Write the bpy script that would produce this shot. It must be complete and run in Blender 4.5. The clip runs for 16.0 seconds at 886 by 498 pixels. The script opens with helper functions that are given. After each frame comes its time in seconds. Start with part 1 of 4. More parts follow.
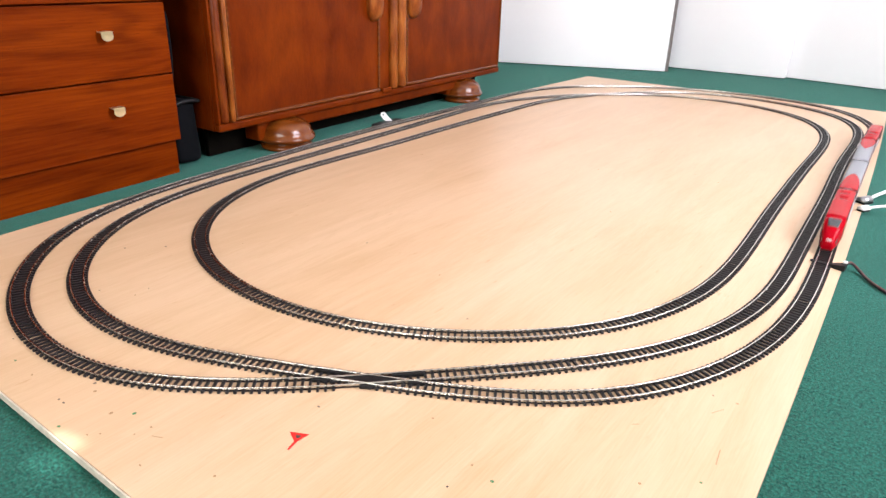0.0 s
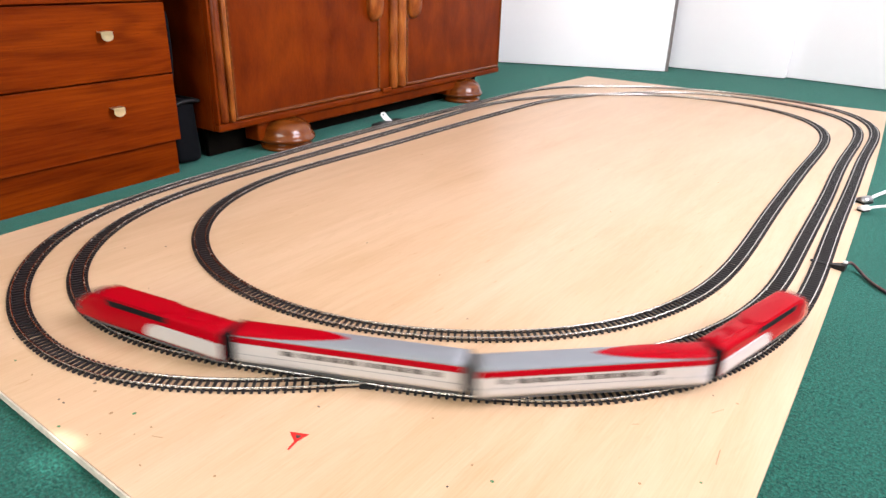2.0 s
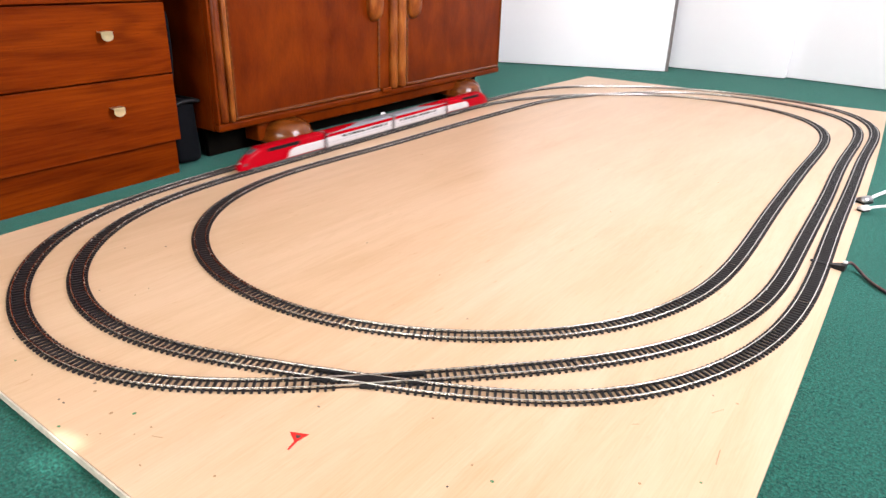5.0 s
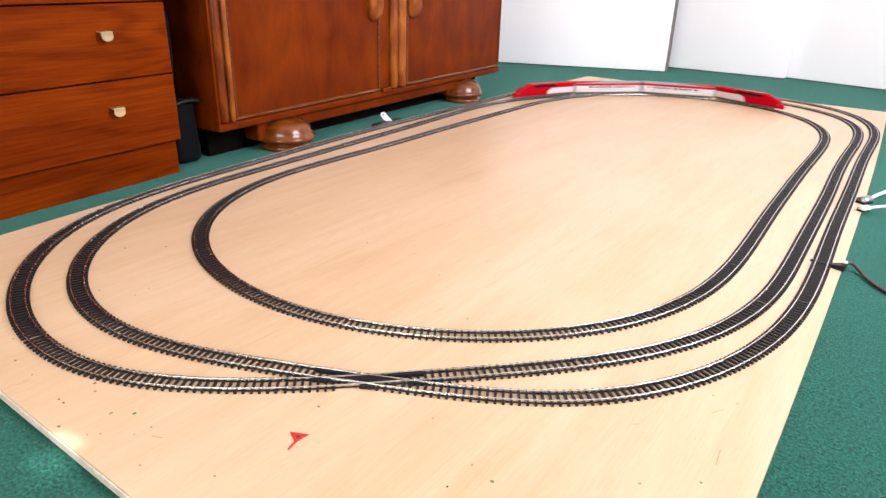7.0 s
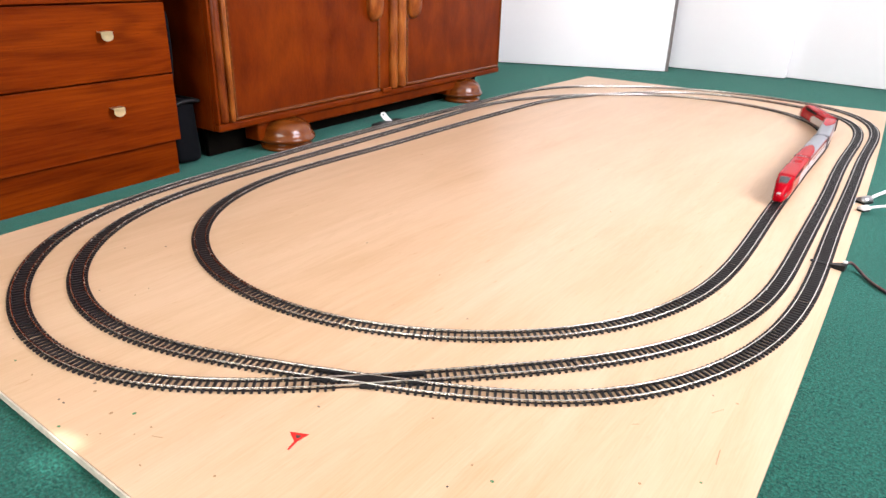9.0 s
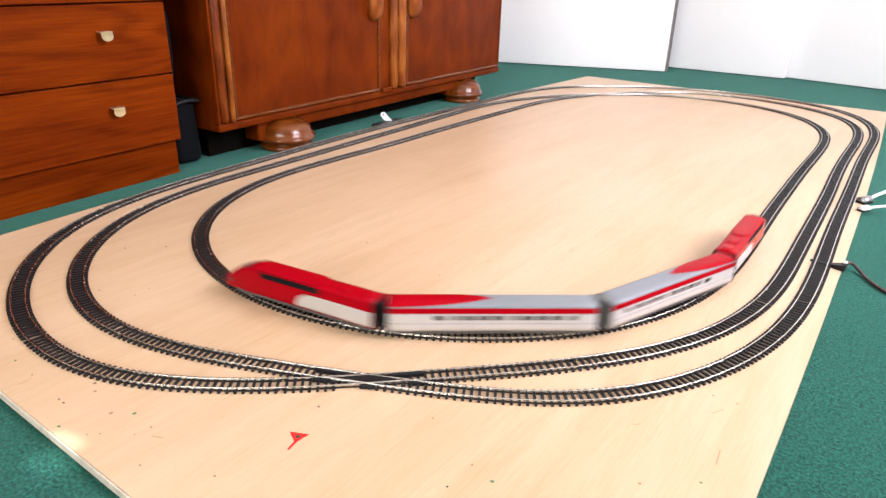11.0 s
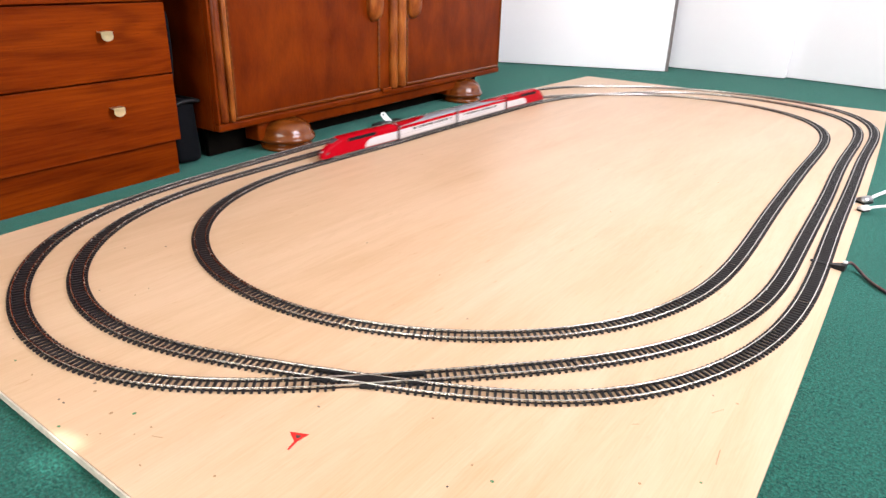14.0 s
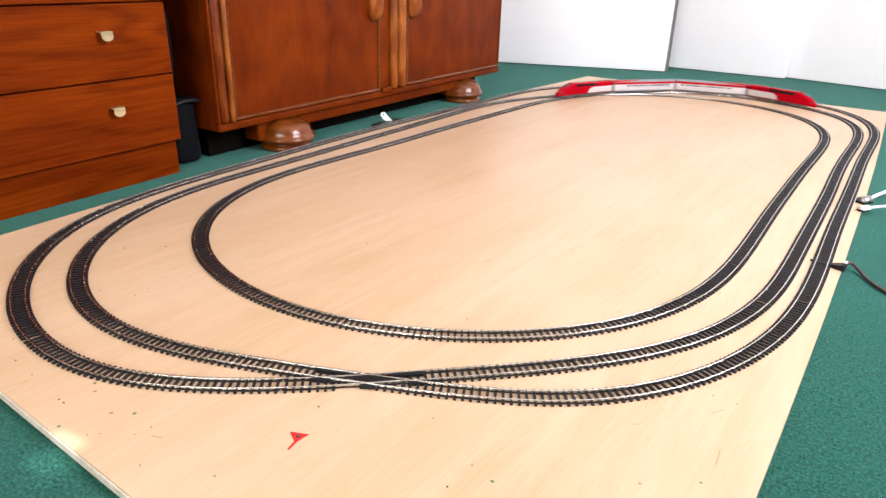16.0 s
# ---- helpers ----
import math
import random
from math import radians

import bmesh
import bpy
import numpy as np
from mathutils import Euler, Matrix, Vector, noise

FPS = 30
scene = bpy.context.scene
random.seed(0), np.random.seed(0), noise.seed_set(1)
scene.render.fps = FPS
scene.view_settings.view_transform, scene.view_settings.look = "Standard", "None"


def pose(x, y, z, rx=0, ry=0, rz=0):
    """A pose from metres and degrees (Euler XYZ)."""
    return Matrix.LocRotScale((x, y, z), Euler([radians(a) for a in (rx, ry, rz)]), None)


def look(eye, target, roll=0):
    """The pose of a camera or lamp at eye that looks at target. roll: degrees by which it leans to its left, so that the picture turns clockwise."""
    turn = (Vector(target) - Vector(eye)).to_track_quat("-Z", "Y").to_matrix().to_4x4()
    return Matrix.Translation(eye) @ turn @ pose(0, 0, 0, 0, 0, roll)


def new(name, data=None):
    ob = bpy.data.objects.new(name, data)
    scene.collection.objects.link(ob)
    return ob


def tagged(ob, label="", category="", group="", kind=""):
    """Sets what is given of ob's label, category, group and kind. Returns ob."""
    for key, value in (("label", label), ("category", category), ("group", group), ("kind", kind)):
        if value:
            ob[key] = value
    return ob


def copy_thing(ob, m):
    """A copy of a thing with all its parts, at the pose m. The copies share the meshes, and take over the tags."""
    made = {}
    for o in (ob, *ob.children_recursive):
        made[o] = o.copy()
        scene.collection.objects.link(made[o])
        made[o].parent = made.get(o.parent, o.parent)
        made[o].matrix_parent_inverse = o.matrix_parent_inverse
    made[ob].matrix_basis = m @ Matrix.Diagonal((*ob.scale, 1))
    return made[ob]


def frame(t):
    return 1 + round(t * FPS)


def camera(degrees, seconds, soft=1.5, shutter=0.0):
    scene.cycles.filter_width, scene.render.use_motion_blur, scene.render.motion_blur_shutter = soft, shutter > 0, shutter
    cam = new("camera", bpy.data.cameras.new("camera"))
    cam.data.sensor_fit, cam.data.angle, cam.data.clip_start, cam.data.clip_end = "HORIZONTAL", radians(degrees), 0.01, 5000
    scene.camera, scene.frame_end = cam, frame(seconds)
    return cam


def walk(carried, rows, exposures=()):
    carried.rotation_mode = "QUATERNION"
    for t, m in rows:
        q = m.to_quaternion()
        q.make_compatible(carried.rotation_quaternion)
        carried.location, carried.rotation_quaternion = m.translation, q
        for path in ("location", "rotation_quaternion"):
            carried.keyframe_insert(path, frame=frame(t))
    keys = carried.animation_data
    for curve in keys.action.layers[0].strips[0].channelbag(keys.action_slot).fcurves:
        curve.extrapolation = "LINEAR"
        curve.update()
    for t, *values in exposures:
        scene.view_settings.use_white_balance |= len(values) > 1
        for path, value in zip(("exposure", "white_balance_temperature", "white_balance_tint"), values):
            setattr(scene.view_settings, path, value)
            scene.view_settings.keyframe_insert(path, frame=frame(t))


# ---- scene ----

BOARD_TOP = 0.012
RAIL_TOP = BOARD_TOP + 0.0055

cam = camera(67.42, 16.0, 1.5, 0.75)
EYE = Vector((1.2554, -0.2165, 0.4541 + BOARD_TOP))
AIM = EYE + Vector((-0.53589, 0.74734, -0.39282))
CAM_POSE = look(EYE, AIM, 1.57)
walk(cam, [(0.0, CAM_POSE), (16.0, CAM_POSE)], [(0.0, 0.0), (16.0, 0.0)])

# ---- light ----
world = bpy.data.worlds.new("daylight")
scene.world = world
world.use_nodes = True
_bg = world.node_tree.nodes["Background"]
_sky = world.node_tree.nodes.new("ShaderNodeTexSky")
_sky.sky_type, _sky.sun_disc = "NISHITA", False
_sky.sun_elevation, _sky.sun_rotation = radians(52), radians(259)
world.node_tree.links.new(_sky.outputs[0], _bg.inputs[0])
_bg.inputs[1].default_value = 0.12


def window_light(name, place, target, w, h, watts, colour):
    data = bpy.data.lights.new(name, "AREA")
    data.shape, data.size, data.size_y, data.energy, data.color = "RECTANGLE", w, h, watts, colour
    ob = new(name, data)
    ob.matrix_world = look(place, target)
    return ob


window_light("window_daylight", (1.2, -2.26, 1.20), (1.2, 0.0, 0.95), 1.8, 1.2, 65, (1.01, 0.982, 0.92))
window_light("side_window_daylight", (2.56, 1.3, 1.45), (0.0, 1.5, 0.9), 1.5, 1.2, 106, (1.03, 0.972, 1.09))


_sun_data = bpy.data.lights.new("sun", "SUN")
_sun_data.energy, _sun_data.angle, _sun_data.color = 5.0, radians(0.5), (1.0, 0.98, 0.95)
new("sun", _sun_data).matrix_world = look((-4.0, -0.9, 5.5), (-4.0 + 0.60, -0.9 + 0.12, 5.5 - 0.79))


# ---- materials ----
def nodes_of(name):
    m = bpy.data.materials.new(name)
    m.use_nodes = True
    nt = m.node_tree
    return m, nt, nt.nodes["Principled BSDF"]


def add(nt, kind, **sets):
    n = nt.nodes.new(kind)
    for k, v in sets.items():
        n.inputs[k].default_value = v
    return n


def coords(nt, scale=(1, 1, 1), rot=(0, 0, 0)):
    tc = nt.nodes.new("ShaderNodeTexCoord")
    mp = nt.nodes.new("ShaderNodeMapping")
    mp.inputs["Scale"].default_value = scale
    mp.inputs["Rotation"].default_value = rot
    nt.links.new(tc.outputs["Object"], mp.inputs["Vector"])
    return mp.outputs["Vector"]


def noise_tex(nt, vec, scale, detail=4.0, rough=0.55, distortion=0.0):
    n = add(nt, "ShaderNodeTexNoise", Scale=scale, Detail=detail, Roughness=rough, Distortion=distortion)
    nt.links.new(vec, n.inputs["Vector"])
    return n.outputs["Fac"]


def ramp(nt, fac, stops):
    r = nt.nodes.new("ShaderNodeValToRGB")
    el = r.color_ramp.elements
    while len(el) < len(stops):
        el.new(0.5)
    for e, (p, c) in zip(el, stops):
        e.position, e.color = p, (*c, 1)
    nt.links.new(fac, r.inputs[0])
    return r.outputs[0]


def mix(nt, fac, a, b, mode="MIX"):
    n = nt.nodes.new("ShaderNodeMix")
    n.data_type, n.blend_type = "RGBA", mode
    for sock, v in ((n.inputs[0], fac), (n.inputs[6], a), (n.inputs[7], b)):
        if isinstance(v, (int, float)):
            sock.default_value = v
        elif isinstance(v, tuple):
            sock.default_value = (*v, 1)
        else:
            nt.links.new(v, sock)
    return n.outputs[2]


def bump(nt, p, fac, strength, dist):
    b = add(nt, "ShaderNodeBump", Strength=strength, Distance=dist)
    nt.links.new(fac, b.inputs["Height"])
    nt.links.new(b.outputs[0], p.inputs["Normal"])


def plain(name, colour, rough=0.5, metal=0.0, scale=60, vary=0.12, coat=0.0, bumpy=0.0, dist=0.0005):
    """Painted, plastic or metal surface with slight wear at two scales."""
    m, nt, p = nodes_of(name)
    v = coords(nt)
    f1, f2 = noise_tex(nt, v, scale), noise_tex(nt, v, scale * 9, 6)
    dark = tuple(c * (1 - vary) for c in colour)
    light = tuple(min(1, c * (1 + vary)) for c in colour)
    a = ramp(nt, f1, [(0.3, dark), (0.7, light)])
    c = mix(nt, 0.35, a, ramp(nt, f2, [(0.35, dark), (0.65, light)]))
    nt.links.new(c, p.inputs["Base Color"])
    r = add(nt, "ShaderNodeMapRange", **{"To Min": max(0.03, rough - 0.08), "To Max": rough + 0.1})
    nt.links.new(f2, r.inputs[0])
    nt.links.new(r.outputs[0], p.inputs["Roughness"])
    p.inputs["Metallic"].default_value = metal
    p.inputs["Coat Weight"].default_value = coat
    if bumpy:
        bump(nt, p, f2, bumpy, dist)
    return m


def wood(name, dark, mid, light, along, ring, rough, coat=0.0, contrast=1.0, gloss=0.3, swirl=7.0):
    """Grained timber: along gives the stretch of the grain on each axis, ring its density."""
    m, nt, p = nodes_of(name)
    v = coords(nt, along)
    big = noise_tex(nt, v, ring, 3, 0.5, 1.2)
    w = add(nt, "ShaderNodeTexWave", Scale=ring * 1.1, Distortion=swirl, Detail=3.0)
    w.inputs["Detail Scale"].default_value = 1.2
    w.bands_direction = "Z"
    nt.links.new(v, w.inputs["Vector"])
    fine = noise_tex(nt, v, ring * 26, 6, 0.75)
    c1 = ramp(nt, big, [(0.25, dark), (0.5, mid), (0.75, light)])
    c2 = ramp(nt, w.outputs["Fac"], [(0.0, dark), (0.55, mid), (1.0, light)])
    c = mix(nt, 0.35 * contrast, c1, c2)
    c = mix(nt, 0.30 * contrast, c, ramp(nt, fine, [(0.36, dark), (0.50, mid), (0.66, light)]))
    nt.links.new(c, p.inputs["Base Color"])
    p.inputs["Roughness"].default_value = rough
    p.inputs["Specular IOR Level"].default_value = gloss
    p.inputs["Coat Weight"].default_value = coat
    p.inputs["Coat Roughness"].default_value = 0.18
    bump(nt, p, fine, 0.12, 0.0005)
    return m


def make_teak():
    """Straight-grained teak with cathedral figure that differs from board to board."""
    m, nt, p = nodes_of("teak_laminate")
    info = nt.nodes.new("ShaderNodeObjectInfo")
    shift = add(nt, "ShaderNodeMath")
    shift.operation = "MULTIPLY"
    shift.inputs[1].default_value = 7.0
    nt.links.new(info.outputs["Random"], shift.inputs[0])
    field = add(nt, "ShaderNodeTexNoise", Scale=1.0, Detail=1.5, Roughness=0.45, Distortion=0.25)
    field.noise_dimensions = "4D"
    nt.links.new(coords(nt, (1.0, 1.2, 7.0)), field.inputs["Vector"])
    nt.links.new(shift.outputs[0], field.inputs["W"])
    rings = add(nt, "ShaderNodeMath")
    rings.operation = "MULTIPLY"
    rings.inputs[1].default_value = 95.0
    nt.links.new(field.outputs["Fac"], rings.inputs[0])
    wave = add(nt, "ShaderNodeMath")
    wave.operation = "SINE"
    nt.links.new(rings.outputs[0], wave.inputs[0])
    lift = add(nt, "ShaderNodeMapRange", **{"From Min": -1.0})
    nt.links.new(wave.outputs[0], lift.inputs[0])
    fibre = noise_tex(nt, coords(nt, (60, 2.2, 60)), 3.0, 5, 0.7)
    pores = noise_tex(nt, coords(nt, (150, 9, 150)), 3.0, 3, 0.6)
    broad = noise_tex(nt, coords(nt, (2.0, 1.2, 9.0)), 1.2, 3, 0.5)
    c = ramp(nt, broad, [(0.28, (0.100, 0.0120, 0.0006)), (0.5, (0.152, 0.0215, 0.0010)), (0.72, (0.205, 0.0350, 0.0018))])
    c = mix(nt, ramp(nt, lift.outputs[0], [(0.0, (0.62, 0.62, 0.62)), (0.25, (0.30, 0.30, 0.30)), (0.8, (0, 0, 0))]), c, (0.046, 0.0042, 0.0003))
    c = mix(nt, 0.35, c, ramp(nt, fibre, [(0.34, (0.064, 0.0066, 0.0004)), (0.5, (0.150, 0.0210, 0.0010)), (0.66, (0.225, 0.0400, 0.0020))]))
    c = mix(nt, ramp(nt, pores, [(0.64, (0, 0, 0)), (0.74, (0.55, 0.55, 0.55))]), c, (0.040, 0.0040, 0.0003))
    nt.links.new(c, p.inputs["Base Color"])
    p.inputs["Roughness"].default_value = 0.40
    p.inputs["Specular IOR Level"].default_value = 0.03
    bump(nt, p, fibre, 0.08, 0.0004)
    return m


def make_plywood():
    m, nt, p = nodes_of("birch_plywood")
    v = coords(nt, (5.0, 0.55, 5.0), (0, 0, radians(4)))
    big = noise_tex(nt, v, 1.5, 4, 0.5, 1.4)
    mid = noise_tex(nt, v, 6.0, 5, 0.6, 0.6)
    fine = noise_tex(nt, coords(nt, (160, 6, 160)), 3.0, 4, 0.7)
    c = ramp(nt, big, [(0.25, (0.546, 0.357, 0.200)), (0.5, (0.622, 0.434, 0.268)), (0.75, (0.670, 0.486, 0.327))])
    c = mix(nt, 0.40, c, ramp(nt, mid, [(0.3, (0.498, 0.315, 0.163)), (0.6, (0.670, 0.478, 0.317))]))
    flame = noise_tex(nt, coords(nt, (16, 2.2, 16), (0, 0, radians(-7))), 1.3, 5, 0.55, 2.2)
    c = mix(nt, ramp(nt, flame, [(0.52, (0, 0, 0)), (0.58, (0.13, 0.13, 0.13)), (0.64, (0, 0, 0))]), c, (0.46, 0.260, 0.11))
    patches = noise_tex(nt, coords(nt), 2.6, 3, 0.5, 0.8)
    c = mix(nt, ramp(nt, patches, [(0.40, (0, 0, 0)), (0.70, (0.30, 0.30, 0.30))]), c, (0.70, 0.509, 0.350))
    c = mix(nt, 0.14, c, ramp(nt, fine, [(0.3, (0.52, 0.30, 0.16)), (0.6, (0.80, 0.58, 0.38))]))
    flecks = noise_tex(nt, coords(nt, (60, 14, 60)), 1.6, 2, 0.5)
    c = mix(nt, ramp(nt, flecks, [(0.70, (0, 0, 0)), (0.80, (0.5, 0.5, 0.5))]), c, (0.48, 0.27, 0.13))
    nt.links.new(c, p.inputs["Base Color"])
    r = add(nt, "ShaderNodeMapRange", **{"To Min": 0.28, "To Max": 0.46})
    nt.links.new(mid, r.inputs[0])
    nt.links.new(r.outputs[0], p.inputs["Roughness"])
    p.inputs["Specular IOR Level"].default_value = 0.36
    bump(nt, p, fine, 0.1, 0.0004)
    return m


def make_carpet():
    m, nt, p = nodes_of("green_carpet_pile")
    v = coords(nt)
    a, b, c3 = noise_tex(nt, v, 270, 5, 0.75), noise_tex(nt, v, 60, 4, 0.6), noise_tex(nt, v, 5, 3)
    c = ramp(nt, a, [(0.42, (0.0006, 0.009, 0.006)), (0.5, (0.004, 0.080, 0.059)), (0.59, (0.026, 0.265, 0.200))])
    c = mix(nt, 0.25, c, ramp(nt, b, [(0.35, (0.004, 0.060, 0.045)), (0.65, (0.018, 0.145, 0.108))]))
    c = mix(nt, 0.25, c, ramp(nt, c3, [(0.3, (0.005, 0.072, 0.054)), (0.7, (0.017, 0.140, 0.105))]))
    tufts = noise_tex(nt, v, 130, 2, 0.6)
    c = mix(nt, ramp(nt, tufts, [(0.66, (0, 0, 0)), (0.74, (0.7, 0.7, 0.7))]), c, (0.002, 0.030, 0.022))
    lint = noise_tex(nt, v, 95, 1, 0.4)
    c = mix(nt, ramp(nt, lint, [(0.80, (0, 0, 0)), (0.84, (0.6, 0.6, 0.6))]), c, (0.16, 0.30, 0.25))
    nt.links.new(c, p.inputs["Base Color"])
    p.inputs["Roughness"].default_value = 0.95
    p.inputs["Specular IOR Level"].default_value = 0.15
    p.inputs["Sheen Weight"].default_value = 0.22
    p.inputs["Sheen Roughness"].default_value = 0.45
    p.inputs["Sheen Tint"].default_value = (0.45, 0.85, 0.72, 1)
    bump(nt, p, a, 1.0, 0.004)
    return m


PLYWOOD = make_plywood()
CARPET = make_carpet()
PLY_EDGE = plain("sawn_plywood_edge", (0.62, 0.56, 0.48), 0.7, scale=60, vary=0.3, bumpy=0.3)
TEAK = make_teak()
MAHOGANY = wood("varnished_mahogany", (0.052, 0.0060, 0.0006), (0.122, 0.0165, 0.0008), (0.186, 0.032, 0.0015), (4.0, 4.0, 1.2), 1.8, 0.34, 0.03, 0.7, 0.06)
MOULDING = wood("worn_oak_moulding", (0.060, 0.009, 0.001), (0.23, 0.052, 0.006), (0.42, 0.150, 0.026), (9.0, 9.0, 1.0), 2.5, 0.36, 0.05, 1.2, 0.2)
REED_BROWN = wood("rubbed_brown_reed", (0.045, 0.006, 0.0008), (0.135, 0.022, 0.002), (0.260, 0.068, 0.009), (9.0, 9.0, 1.0), 2.5, 0.36, 0.05, 1.2, 0.15)
# near-black colour that stands for the shadow under the cabinet
VOID_SHADE = plain("black_under_cabinet_shade", (0.004, 0.003, 0.002), 0.9, 0, 40, 0.3)
VOID_SHADE.node_tree.nodes["Principled BSDF"].inputs["Specular IOR Level"].default_value = 0.05
_nt = MAHOGANY.node_tree
_sv = coords(_nt, (30, 30, 6), (radians(20), 0, 0))
_sc = ramp(_nt, noise_tex(_nt, _sv, 2.2, 3, 0.6), [(0.72, (0, 0, 0)), (0.80, (0.35, 0.35, 0.35))])
_pb = _nt.nodes["Principled BSDF"]
_old = _pb.inputs["Base Color"].links[0].from_socket
_nt.links.new(mix(_nt, _sc, _old, (0.24, 0.075, 0.015)), _pb.inputs["Base Color"])
FOOT_WOOD = wood("polished_bun_wood", (0.05, 0.009, 0.0012), (0.125, 0.028, 0.003), (0.21, 0.056, 0.007), (3.0, 3.0, 8.0), 2.0, 0.18, 0.4)
BRASS = plain("pale_brass", (0.72, 0.62, 0.38), 0.32, 0.9, 90, 0.12)
WHITE_WALL = plain("white_wall_paint", (0.84, 0.84, 0.82), 0.6, 0, 3, 0.02, bumpy=0.05)
WHITE_DOOR = plain("white_gloss_door", (0.94, 0.94, 0.94), 0.4, 0, 3, 0.01)
CREAM_WALL = plain("beige_wall_paint", (0.50, 0.47, 0.42), 0.7, 0, 3, 0.03, bumpy=0.05)
DARK_GAP = plain("grey_door_edge_shade", (0.16, 0.14, 0.13), 0.6, 0, 40, 0.15)
SLEEPER = plain("brown_black_sleeper_plastic", (0.0150, 0.0140, 0.0165), 0.36, 0, 120, 0.3)
SLEEPER.node_tree.nodes["Principled BSDF"].inputs["Specular IOR Level"].default_value = 0.30
RAIL = plain("nickel_silver_rail", (0.76, 0.74, 0.70), 0.24, 1.0, 12, 0.07)
JOINER = plain("dull_steel_joiner", (0.06, 0.055, 0.052), 0.7, 0.0, 90, 0.3)
JOINER.node_tree.nodes["Principled BSDF"].inputs["Specular IOR Level"].default_value = 0.1
BLACK_PLASTIC = plain("black_plastic", (0.012, 0.012, 0.013), 0.45, 0, 120, 0.3)
BLACK_PLASTIC.node_tree.nodes["Principled BSDF"].inputs["Specular IOR Level"].default_value = 0.2
LOUVRE = plain("matt_black_louvre", (0.006, 0.006, 0.007), 0.8, 0, 120, 0.2)
LOUVRE.node_tree.nodes["Principled BSDF"].inputs["Specular IOR Level"].default_value = 0.15
BLACK_CLOTH = plain("black_nylon_bag_cloth", (0.003, 0.0035, 0.005), 0.85, 0, 50, 0.3, bumpy=0.4, dist=0.002)
BLACK_CLOTH.node_tree.nodes["Principled BSDF"].inputs["Specular IOR Level"].default_value = 0.15
RED = plain("glossy_red_train_paint", (0.36, 0.0012, 0.008), 0.16, 0, 60, 0.05, 0.0)
RED.node_tree.nodes["Principled BSDF"].inputs["Specular IOR Level"].default_value = 0.06
SILVER = plain("pale_silver_train_paint", (0.55, 0.53, 0.53), 0.35, 0.1, 60, 0.06, 0.1)
ROOF_GREY = plain("grey_train_roof", (0.215, 0.23, 0.255), 0.4, 0, 60, 0.05, 0.1)
SKIRT = plain("grey_underframe", (0.075, 0.077, 0.080), 0.5, 0, 60, 0.15)
GLASS_DARK = plain("dark_tinted_glazing", (0.026, 0.026, 0.028), 0.12, 0, 60, 0.1, 0.5)
WINDSCREEN = plain("smoked_windscreen", (0.055, 0.058, 0.064), 0.25, 0, 60, 0.1, 0.0)
LAMP_WHITE = plain("clear_lamp_lens", (0.42, 0.40, 0.40), 0.15, 0, 60, 0.03, 0.5)
STEEL_GREY = plain("brushed_grey_steel", (0.42, 0.42, 0.43), 0.35, 0.9, 60, 0.15)
CHROME = plain("bright_steel", (0.70, 0.70, 0.70), 0.22, 1.0, 60, 0.1)
WIRE_RED = plain("dark_red_wire", (0.14, 0.012, 0.010), 0.45, 0, 100, 0.1)
WIRE_WHITE = plain("white_wire", (0.80, 0.80, 0.78), 0.45, 0, 100, 0.05)
STICKER_RED = plain("red_sticker", (0.70, 0.02, 0.015), 0.5, 0, 100, 0.08)
KNOT = plain("brown_stain", (0.36, 0.21, 0.10), 0.6, 0, 300, 0.3)
GREEN_DOT = plain("green_paint_fleck", (0.06, 0.20, 0.08), 0.6, 0, 300, 0.3)
BLACK_FLECK = plain("dark_fleck", (0.08, 0.06, 0.05), 0.6, 0, 300, 0.3)


# ---- mesh helpers ----
def mesh_of(name, bm, material, smooth=False):
    bmesh.ops.recalc_face_normals(bm, faces=bm.faces)
    me = bpy.data.meshes.new(name)
    bm.to_mesh(me)
    bm.free()
    me.materials.append(material)
    if smooth:
        for f in me.polygons:
            f.use_smooth = True
    return me


def part(name, bm, material, parent, label="", smooth=False):
    ob = new(name, mesh_of(name, bm, material, smooth))
    ob.parent = parent
    return tagged(ob, label) if label else ob


def thing(name, m, label, category, group="", kind=""):
    ob = new(name)
    ob.empty_display_size = 0.05
    ob.matrix_world = m
    return tagged(ob, label, category, group, kind)


def solid(name, bm, material, label, category, kind="", m=None, smooth=False, group=""):
    ob = new(name, mesh_of(name, bm, material, smooth))
    if m is not None:
        ob.matrix_world = m
    return tagged(ob, label, category, group, kind)


def box(x0, x1, y0, y1, z0, z1, bevel=0.0, seg=2, bm=None):
    b = bmesh.new()
    bmesh.ops.create_cube(b, size=1)
    for v in b.verts:
        v.co = Vector(((x0 + x1) / 2 + v.co.x * (x1 - x0), (y0 + y1) / 2 + v.co.y * (y1 - y0), (z0 + z1) / 2 + v.co.z * (z1 - z0)))
    if bevel:
        bmesh.ops.bevel(b, geom=b.edges[:], offset=bevel, segments=seg, affect="EDGES", profile=0.5)
    if bm is None:
        return b
    return join(bm, b)


def join(bm, other, m=None):
    me = bpy.data.meshes.new("tmp")
    other.to_mesh(me)
    other.free()
    if m is not None:
        me.transform(m)
    bm.from_mesh(me)
    bpy.data.meshes.remove(me)
    return bm


